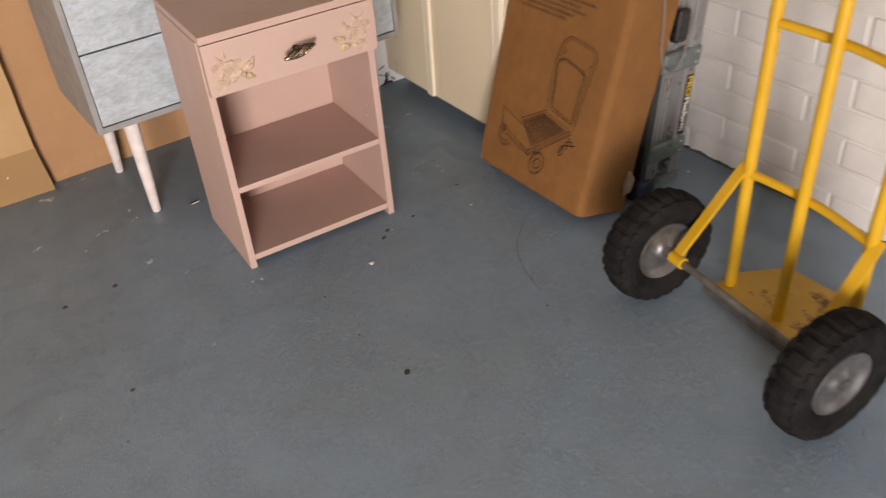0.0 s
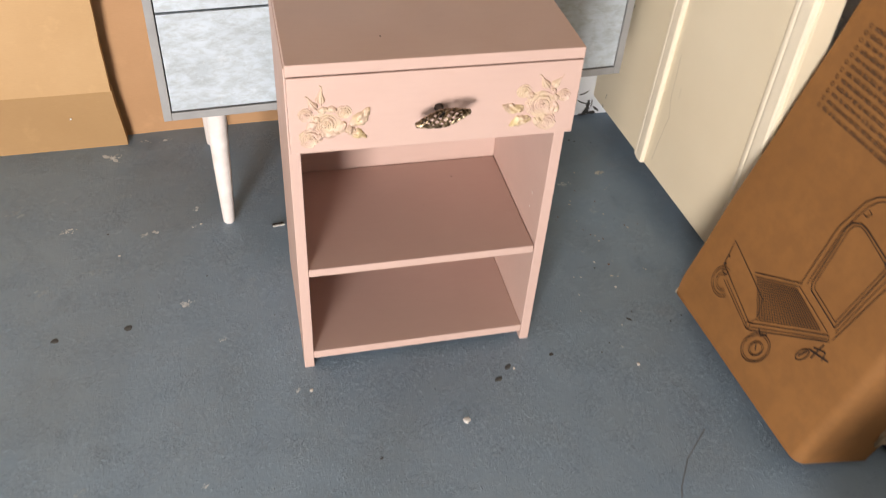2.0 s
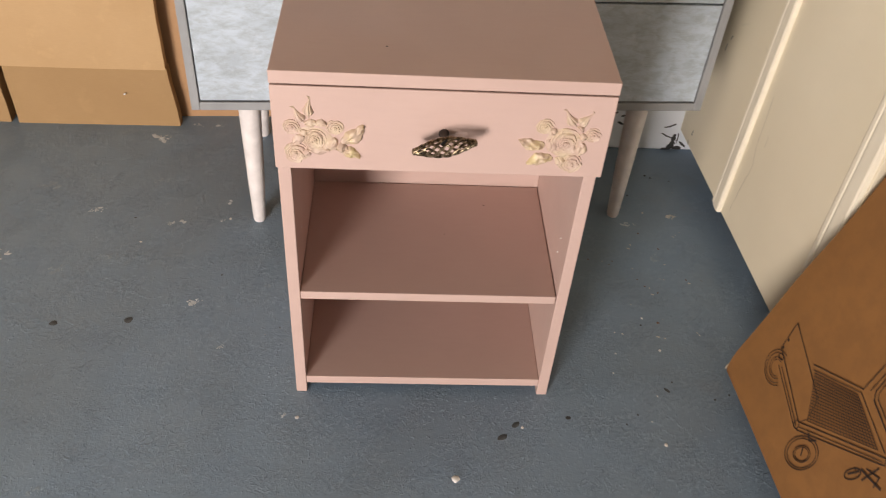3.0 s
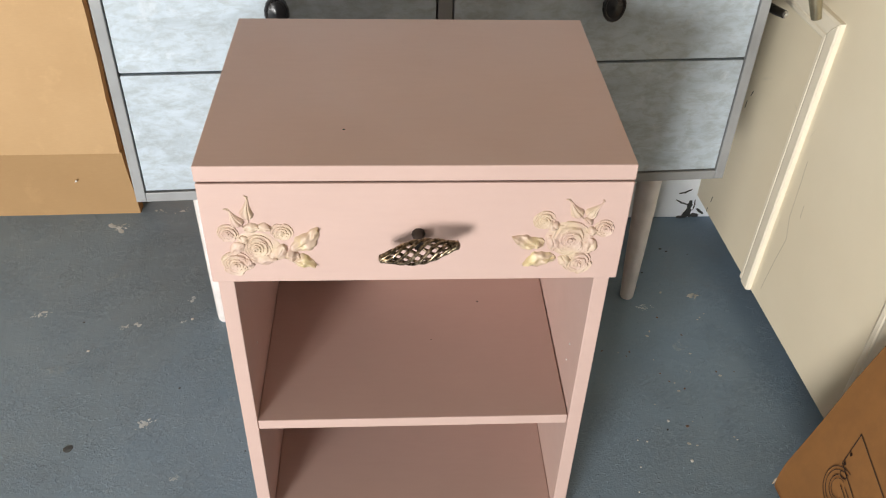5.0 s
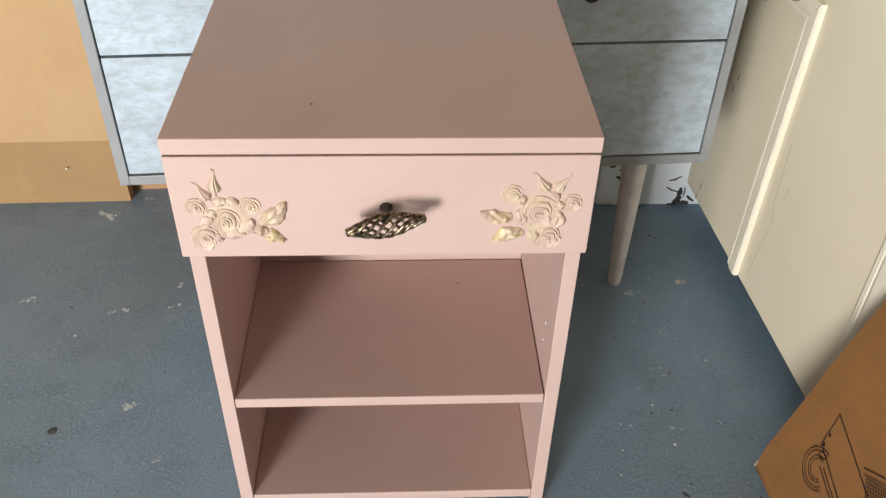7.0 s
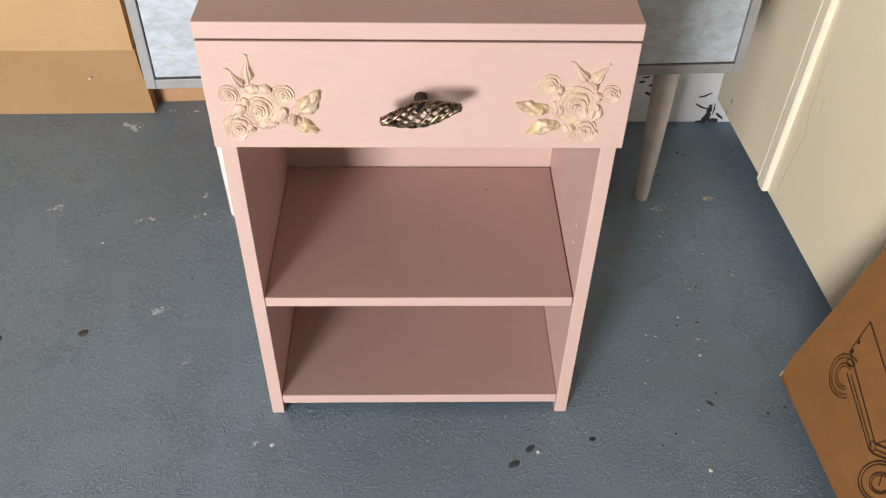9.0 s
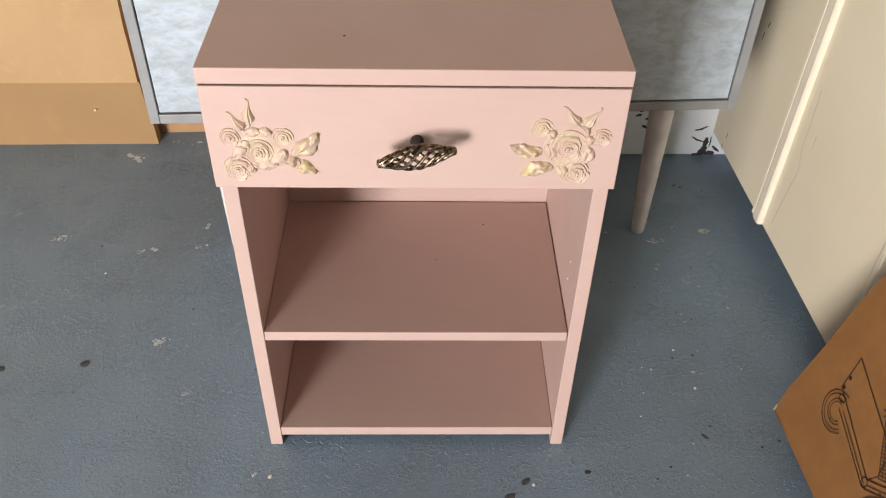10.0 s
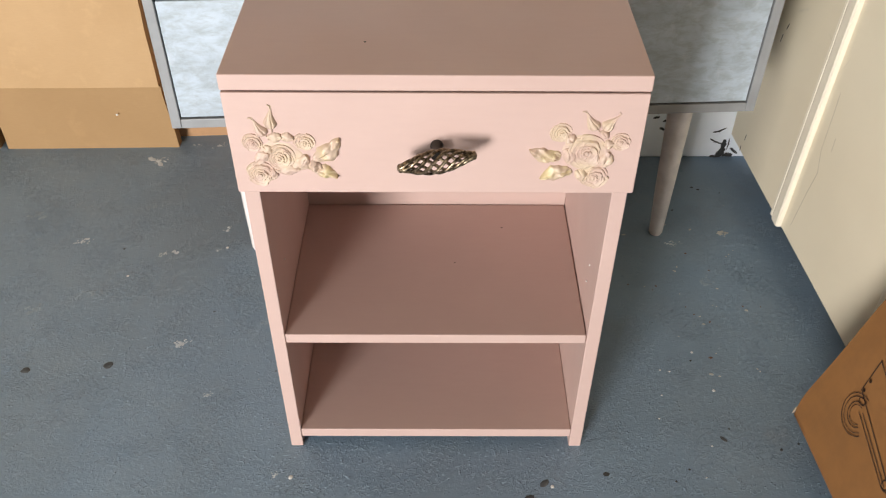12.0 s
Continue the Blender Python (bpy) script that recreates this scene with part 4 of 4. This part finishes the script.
# ---- yellow hand truck ----
# local x away from the camera's side to its toe, y across, z up; the origin lies under the frame's middle
truck = thing("hand_truck", "yellow steel hand truck with chipped paint and pneumatic tyres", "hand truck", pose(1.323, 0.837, 0, 0, 0, -3.8))
for sy in (-1, 1):
    y = sy * 0.151
    part("upright", tubed([(0.0, y, 0.010), (0.001, y, 0.12), (0.003, y, 0.36), (0.012, y, 0.90), (0.014, y, 1.02), (0.004, y, 1.09), (-0.025, y, 1.13), (-0.07, y, 1.15), (-0.14, y, 1.155)], 0.0128, 14), YELLOW, truck, "", True)
    part("grip", tubed([(-0.055, y, 1.148), (-0.10, y, 1.153), (-0.15, y, 1.156)], 0.0165, 14), RUBBER, truck, "black rubber grip", True)
    strut = bmesh.new()
    box(strut, -0.0035, 0.0035, -0.0125, 0.0125, 0, 0.245, bevel=0.001)
    ob = part("strut", strut, YELLOW, truck, "flat yellow strut")
    way = Vector((-0.146, sy * 0.012, -0.175))
    ob.matrix_basis = Matrix.Translation((0.0, y + sy * 0.012, 0.310)) @ (-way).to_track_quat("Z", "X").to_matrix().to_4x4() @ Matrix.Translation((0, 0, -0.236))
part("centre_bar", tubed([(0.0, 0.010, 0.012), (0.001, 0.010, 0.12), (0.003, 0.010, 0.36), (0.014, 0.010, 0.98)], 0.0124, 14), YELLOW, truck, "", True)


def curved_bar(z, sag):
    pts = []
    for i in range(13):
        s = i / 12
        pts.append((0.003 + (z - 0.36) * 0.016 + sag * math.sin(math.pi * s), -0.151 + 0.302 * s, z))
    bm = bmesh.new()
    tube(bm, pts, 0.0095, 10)
    return bm


for z in (0.302, 0.622, 0.94):
    part("crossbar", curved_bar(z, 0.018), YELLOW, truck, "", True)
part("axle", tubed([(-0.148, -0.262, 0.130), (-0.148, 0.262, 0.130)], 0.0078, 14), GRIMY_STEEL, truck, "grimy steel axle", True)
for sy in (-1, 1):
    part("axle_sleeve", tubed([(-0.148, sy * 0.150, 0.130), (-0.148, sy * 0.186, 0.130)], 0.0130, 14), YELLOW, truck, "", True)


def toe_plate():
    """The toe plate with clipped corners and a turned-up rear edge."""
    bm = bmesh.new()
    outline = [(-0.052, -0.170), (0.05, -0.170), (0.150, -0.125), (0.168, 0.0), (0.150, 0.125), (0.05, 0.170), (-0.052, 0.170)]
    lo = [bm.verts.new((x, y, 0.004)) for x, y in outline]
    hi = [bm.verts.new((x, y, 0.013)) for x, y in outline]
    n = len(lo)
    for i in range(n):
        j = (i + 1) % n
        bm.faces.new((lo[i], lo[j], hi[j], hi[i]))
    bm.faces.new(lo)
    bm.faces.new(hi[::-1])
    bmesh.ops.bevel(bm, geom=list(bm.edges), offset=0.002, segments=1, affect="EDGES")
    return bm


part("toe_plate", toe_plate(), PLATE, truck, "worn rusty yellow toe plate")
part("angle_iron", boxed(-0.058, -0.0525, -0.172, 0.172, 0.0, 0.020, bevel=0.0015), GRIMY_STEEL, truck, "scraped grey steel edge")


def tyre():
    """A pneumatic tyre with staggered tread blocks."""
    bm = bmesh.new()
    R, r0, hw = 0.130, 0.066, 0.041
    prof = [(r0, -0.024), (r0 + 0.010, -0.032), (r0 + 0.026, -0.040), (0.106, -hw), (0.116, -0.038), (0.1225, -0.033), (0.126, -0.026), (0.1285, -0.014), (0.1292, 0.0), (0.1285, 0.014), (0.126, 0.026), (0.1225, 0.033), (0.116, 0.038), (0.106, hw), (r0 + 0.026, 0.040), (r0 + 0.010, 0.032), (r0, 0.024)]

    def tread(k, i):
        if 4 <= k <= 12:
            shift = 0 if k < 7 else (3 if k < 10 else 6)
            return -0.0040 if (i + shift) % 6 in (0, 1) or k in (6, 10) else 0.0
        return 0.0
    lathe(bm, prof, "Y", 144, (0, 0, 0), tread, False)
    return bm


def rim():
    bm = bmesh.new()
    half = [(0.010, 0.032), (0.016, 0.031), (0.020, 0.027), (0.030, 0.021), (0.046, 0.017), (0.056, 0.020), (0.061, 0.027), (0.067, 0.030), (0.0685, 0.027), (0.0640, 0.015)]
    prof = [(r, -h) for r, h in half] + [(0.062, 0.0)] + [(r, h) for r, h in reversed(half)]
    return lathe(bm, prof, "Y", 40)


for sy in (-1, 1):
    wheel = new("wheel")
    wheel.parent = truck
    wheel.matrix_basis = pose(-0.148, sy * 0.234, 0.130, 0, 17 * sy, 0)
    part("tyre", tyre(), RUBBER, wheel, "black treaded tyre")
    part("rim", rim(), STEEL, wheel, "dull steel rim", True)
    part("hub_nut", lathe(bmesh.new(), [(0.010, -0.036), (0.013, -0.035), (0.013, 0.035), (0.010, 0.036)], "Y", 6), STEEL, wheel)

# ---- marks and crumbs on the floor ----
def splash(x, y, r, seed, stretch, turn, solid=0.48):
    """A broken smear of dried paint: a few thin ragged scraps beside one another."""
    rng = random.Random(300 + seed)
    bm = bmesh.new()
    for i in range(26):
        u, v = rng.gauss(0, 0.40) * r * stretch, rng.gauss(0, 0.34) * r
        cx, cy = x + u * math.cos(turn) - v * math.sin(turn), y + u * math.sin(turn) + v * math.cos(turn)
        size, n = r * (solid if i < 2 else rng.uniform(0.05, 0.24)), 11
        tilt, thin = turn + rng.gauss(0, 0.7), rng.uniform(0.3, 0.8)
        rim = []
        for j in range(n):
            t = 2 * math.pi * j / n
            q = size * rng.uniform(0.45, 1.0)
            a, b = q * math.cos(t), q * math.sin(t) * thin
            rim.append(bm.verts.new((cx + a * math.cos(tilt) - b * math.sin(tilt), cy + a * math.sin(tilt) + b * math.cos(tilt), 0.0001 + 0.00001 * i)))
        mid = bm.verts.new((cx, cy, 0.0004))
        for j in range(n):
            bm.faces.new((rim[j], rim[(j + 1) % n], mid))
    return bm


for k, (x, y, r, st, turn) in enumerate(((0.274, 1.911, 0.017, 1.0, 0.4), (0.118, 2.398, 0.018, 1.5, 0.1), (1.190, 2.185, 0.011, 1.2, 0.6), (0.193, 2.120, 0.012, 1.6, 0.3), (0.294, 2.189, 0.010, 1.3, 0.9), (0.046, 2.153, 0.013, 1.5, 0.2), (-0.095, 2.021, 0.016, 1.2, 0.5), (1.094, 2.159, 0.011, 1.8, 0.3))):
    part("paint_splash", splash(x, y, r, k, st, turn, (0.48, 0.85)[k in (1, 2)]), (SPLASH, SPLASH_TAN)[k == 2], floor, "dried pale paint splash")
for k, (x, y, r, st, turn) in enumerate(((0.183, 2.451, 0.008, 1.6, 0.1), (0.229, 2.450, 0.010, 1.7, 0.3), (0.300, 1.512, 0.006, 1.4, 0.8), (0.455, 1.673, 0.007, 1.3, 0.5), (0.337, 1.810, 0.006, 1.5, 0.2), (0.288, 2.131, 0.006, 1.4, 0.7))):
    part("paint_splash", splash(x, y, r, 20 + k, st, turn), SPLASH, floor, "dried pale paint splash")
for k, (x, y, r, st, turn) in enumerate(((0.105, 2.020, 0.020, 1.3, 0.3), (0.015, 1.984, 0.016, 1.2, 0.8), (-0.040, 1.480, 0.022, 1.4, 0.5), (0.118, 1.530, 0.014, 1.5, 0.2), (0.150, 2.250, 0.016, 1.6, 0.1), (-0.060, 2.230, 0.022, 1.3, 0.6), (0.400, 1.960, 0.010, 1.3, 0.4), (1.130, 2.060, 0.016, 1.2, 0.9))):
    part("paint_smear", splash(x, y, r, 40 + k, st, turn), SMEAR, floor, "rubbed faint smear of pale paint")
crumbs = ((0.608, 1.184, 0.0085, 1.5, 0.9), (0.173, 1.865, 0.0085, 1.2, 0.7), (0.050, 1.854, 0.0075, 1.3, 0.2), (0.110, 1.478, 0.0060, 1.2, 0.5), (0.824, 1.663, 0.0060, 1.7, 0.6), (0.800, 1.638, 0.0065, 1.8, 0.4), (0.970, 1.181, 0.0030, 1.2, 0.0), (0.574, 1.514, 0.0030, 1.4, 0.8), (1.084, 1.737, 0.0040, 2.0, 2.4), (0.063, 1.340, 0.003, 1.2, 0.3), (1.096, 1.755, 0.0022, 1.2, 1.2), (1.161, 1.719, 0.0028, 1.2, 1.0), (1.188, 1.730, 0.0026, 1.2, 1.4), (1.025, 1.686, 0.0022, 1.2, 0.5), (1.003, 1.667, 0.0020, 1.2, 0.2), (0.910, 1.678, 0.0045, 1.4, 0.3), (0.122, 2.133, 0.0024, 1.2, 0.1), (0.312, 1.981, 0.0022, 1.2, 0.7), (1.068, 1.883, 0.0022, 1.3, 0.4), (0.579, 1.346, 0.003, 1.6, 1.2), (1.162, 2.322, 0.0030, 1.5, 0.3), (1.172, 2.315, 0.0026, 1.5, 0.3), (1.212, 2.306, 0.0017, 1.5, 0.3), (1.111, 2.252, 0.0024, 1.5, 0.3))
for k, (x, y, r, st, turn) in enumerate(crumbs):
    rng = random.Random(40 + k)
    bm = bmesh.new()
    bmesh.ops.create_icosphere(bm, subdivisions=2, radius=r * 0.75)
    for v in bm.verts:
        v.co *= 1 + 0.35 * noise.noise(v.co * 180 + Vector((k, 0, 0)))
        v.co = (v.co.x * st, v.co.y, max(-r * 0.06, v.co.z * 0.12))
    low = min(v.co.z for v in bm.verts)
    for v in bm.verts:
        v.co.z -= low
    ob = part("dirt_crumb", bm, CRUMB if k in (0, 6) or k > 12 else SMUDGE, None)
    ob.matrix_basis = pose(x, y, 0.0, 0, 0, math.degrees(turn))
    tagged(ob, "dark dry crumb of dirt on the floor", "debris", "crumbs on the floor")
for k, (x, y, r) in enumerate(((0.725, 1.563, 0.0060), (1.059, 1.629, 0.003), (1.073, 1.900, 0.0022), (1.017, 1.864, 0.0014), (1.031, 1.861, 0.0016), (1.011, 1.815, 0.0014), (0.999, 1.772, 0.0014), (1.090, 1.824, 0.0024), (1.170, 1.862, 0.0014), (1.065, 1.725, 0.0014), (1.046, 1.673, 0.0014), (1.617, 1.402, 0.0040), (0.303, 2.138, 0.0026), (0.148, 2.064, 0.0022), (0.479, 1.669, 0.003), (0.834, 1.657, 0.0025))):
    bm = bmesh.new()
    bmesh.ops.create_icosphere(bm, subdivisions=2, radius=r)
    for v in bm.verts:
        v.co *= 1 + 0.4 * noise.noise(v.co * 220 + Vector((k, 3, 0)))
        v.co.z = max(0.0, v.co.z * 0.35 + r * 0.1)
    ob = part("paint_chip", bm, CHIP, None)
    ob.matrix_basis = pose(x, y, 0.0)
    tagged(ob, "small white paint chip on the floor", "debris", "chips on the floor")
shard = thing("plastic_shard", "small black plastic shard with a white edge on the floor", "debris", pose(0.458, 2.113, 0, 0, 0, 8))
part("blade", boxed(-0.013, 0.011, -0.0025, 0.003, 0.0, 0.003, bevel=0.0008), CRUMB, shard)
part("edge", boxed(-0.012, 0.012, -0.006, -0.0026, 0.0, 0.002, bevel=0.0006), CHIP, shard, "white broken edge")
rng = random.Random(77)
for k in range(34):
    r = rng.uniform(0.0009, 0.0024)
    bm = bmesh.new()
    bmesh.ops.create_icosphere(bm, subdivisions=1, radius=r)
    for v in bm.verts:
        v.co *= 1 + 0.5 * noise.noise(v.co * 300 + Vector((k, 7, 0)))
        v.co = (v.co.x * 1.6, v.co.y, max(0.0, v.co.z * 0.2 + r * 0.06))
    ob = part("dry_speck", bm, (SPLASH_TAN, RUST_SPECK, SPLASH_TAN)[k % 3], None)
    ob.matrix_basis = pose(rng.gauss(1.10, 0.05), rng.gauss(2.02, 0.10), 0.0, 0, 0, rng.uniform(0, 180))
    tagged(ob, "small tan or rusty speck on the painted floor", "debris", "specks on the floor")
for k, (x, y, z, r) in enumerate(((0.607, 1.759, 0.606, 0.0013), (0.766, 1.925, 0.231, 0.0013), (0.700, 1.852, 0.231, 0.0009))):
    bm = bmesh.new()
    bmesh.ops.create_icosphere(bm, subdivisions=1, radius=r)
    for v in bm.verts:
        v.co = (v.co.x * 1.2, v.co.y, max(0.0, v.co.z * 0.6))
    ob = part("dust_speck", bm, CRUMB, None)
    ob.matrix_basis = pose(x, y, z)
    tagged(ob, "tiny dark speck lying on the pink cabinet", "debris", "specks on the cabinet")


def flakes(count, seed):
    """Thousands of little curled ridges where the floor paint has lifted."""
    rng = random.Random(seed)
    verts, faces = [], []
    while count:
        x, y = rng.uniform(-0.35, 1.30), rng.uniform(0.75, 2.42)
        if noise.noise((x * 5.0, y * 5.0, 2.0)) + 0.5 * noise.noise((x * 17, y * 17, 5.0)) < rng.uniform(-0.45, 0.55):
            continue
        if (x > 0.98 and y > 1.68 or y > 2.08) and rng.random() < 0.85:
            continue
        count -= 1
        l = rng.uniform(0.0018, 0.0062) * (1.9 if rng.random() < 0.12 else 1.0)
        w, h = rng.uniform(0.0007, 0.0014), rng.uniform(0.0003, 0.0009)
        turn, bend = rng.uniform(-0.9, 0.9) + (1.3 if rng.random() < 0.35 else 0.0), rng.uniform(-1.6, 1.6)
        base, n = len(verts), 4
        for i in range(n):
            f = i / (n - 1) - 0.5
            a = turn + bend * f
            px, py = x + l * f * math.cos(turn) - l * bend * f * f * math.sin(turn), y + l * f * math.sin(turn) + l * bend * f * f * math.cos(turn)
            sx, sy = -math.sin(a) * w, math.cos(a) * w
            top = h * (1 - 3.2 * f * f)
            verts += [(px - sx, py - sy, 0.0001), (px + sx * 0.4, py + sy * 0.4, top), (px + sx, py + sy, 0.0001)]
        for i in range(n - 1):
            p, q = base + 3 * i, base + 3 * i + 3
            faces += [(p, q, q + 1, p + 1), (p + 1, q + 1, q + 2, p + 2)]
    me = bpy.data.meshes.new("paint_flakes")
    me.from_pydata(verts, [], faces)
    me.materials.append(FLAKE)
    ob = new("paint_flakes", me)
    return tagged(ob, "lifted grey paint flakes scattered over the floor", "paint flakes", kind="stuff")


flakes(9000, 3)
arc = [(1.115, 1.474), (1.062, 1.425), (1.030, 1.378), (1.008, 1.325), (0.996, 1.270), (0.990, 1.235)]
part("scuff_mark", ribbon(bmesh.new(), arc, 0.0026, lambda x, y, h: (x, y, h)), SCUFF, floor, "curved black rubber scuff")



def flaked_stroke(pts, width, seed):
    """A ragged streak where the paint has come off, tapering to both ends."""
    rng = random.Random(seed)
    bm = bmesh.new()
    rows = []
    for (xa, za), (xb, zb) in zip(pts, pts[1:]):
        for i in range(7):
            rows.append((xa + (xb - xa) * i / 7, za + (zb - za) * i / 7, xb - xa, zb - za))
    rows.append((*pts[-1], rows[-1][2], rows[-1][3]))
    verts = []
    for i, (x, z, dx, dz) in enumerate(rows):
        far = math.hypot(dx, dz)
        f = i / (len(rows) - 1)
        w = width * (0.55 + 0.45 * math.sin(math.pi * f)) * 0.5
        up, down = w * rng.uniform(0.65, 1.25), w * rng.uniform(0.65, 1.25)
        verts.append((bm.verts.new((x - dz / far * up, -0.0006, z + dx / far * up)), bm.verts.new((x + dz / far * down, -0.0006, z - dx / far * down))))
    for (a, b), (c, d) in zip(verts, verts[1:]):
        bm.faces.new((a, b, d, c))
    return bm


for k, (width, *pts) in enumerate((
        (0.0042, (0.193, 0.061), (0.205, 0.063), (0.218, 0.071)), (0.0036, (0.190, 0.046), (0.203, 0.038), (0.216, 0.034)),
        (0.0150, (0.212, 0.003), (0.218, 0.012), (0.222, 0.024)), (0.0100, (0.219, 0.014), (0.221, 0.030), (0.221, 0.044)),
        (0.0030, (0.229, 0.020), (0.230, 0.034), (0.229, 0.046)), (0.0110, (0.222, 0.005), (0.232, 0.008), (0.243, 0.006)),
        (0.0070, (0.198, 0.003), (0.208, 0.004), (0.218, 0.005)), (0.0060, (0.236, 0.024), (0.244, 0.016), (0.252, 0.010)),
        (0.0060, (0.070, 0.094), (0.082, 0.097)), (0.0050, (0.090, 0.086), (0.099, 0.090)), (0.0060, (0.086, 0.072), (0.099, 0.066)), (0.0040, (0.076, 0.104), (0.090, 0.108)))):
    part("bare_patch", flaked_stroke(pts, width, 90 + k), CRUMB, pier, "dark patch of lost paint")


def crust(y0, y1, seed):
    """The ragged dark line where floor paint and dirt meet the foot of the wall."""
    rng = random.Random(seed)
    bm = bmesh.new()
    n = 150
    tops = [0.004 + 0.005 * rng.random() + 0.006 * max(0.0, noise.noise((i * 0.23, 1.0, seed))) for i in range(n + 1)]
    rows = [(bm.verts.new((-0.0045, y0 + (y1 - y0) * i / n, 0.0)), bm.verts.new((-0.0040, y0 + (y1 - y0) * i / n, top)), bm.verts.new((0.001, y0 + (y1 - y0) * i / n, top + 0.001))) for i, top in enumerate(tops)]
    for p, q in zip(rows, rows[1:]):
        bm.faces.new((p[0], q[0], q[1], p[1]))
        bm.faces.new((p[1], q[1], q[2], p[2]))
    return bm


part("dirt_line", crust(-1.2, 0.3, 4), SMUDGE, wall_east, "ragged dark dirt along the foot of the wall")

# ---- bricks of the painted wall: each a piece of its own ----
def brick_mesh(length, seed):
    """One worn brick face, 65 mm high, with well-rounded painted arrises."""
    rng = random.Random(seed)
    bm = boxed(-0.0026, 0.02, -length / 2, length / 2, -0.0340, 0.0340, bevel=0.0050, segments=3)
    for v in bm.verts:
        v.co += Vector((rng.uniform(-0.0003, 0.0003), rng.uniform(-0.0015, 0.0015), rng.uniform(-0.0012, 0.0012)))
    me = bpy.data.meshes.new("brick")
    bmesh.ops.recalc_face_normals(bm, faces=bm.faces)
    bm.to_mesh(me)
    bm.free()
    me.materials.append(BRICK_PAINT)
    me.shade_smooth()
    for p in me.polygons:
        p.use_smooth = p.area < 0.002
    return me


STRETCHERS = [brick_mesh(0.2165, 70 + k) for k in range(5)]
rng = random.Random(9)
for course in range(13):
    z = 0.028 + 0.0745 * course
    for n in range(-8, 5):
        y = n * 0.2245 + (0.112 if course % 2 else 0.0) - 0.018
        if not -1.75 < y < 0.95:
            continue
        ob = new("brick", rng.choice(STRETCHERS))
        ob.parent = wall_east
        ob.matrix_basis = pose(rng.uniform(-0.0005, 0.0005), y + rng.uniform(-0.003, 0.003), z + rng.uniform(-0.0015, 0.0015), rng.uniform(-0.4, 0.4), rng.uniform(-0.2, 0.2), rng.uniform(-0.12, 0.12))
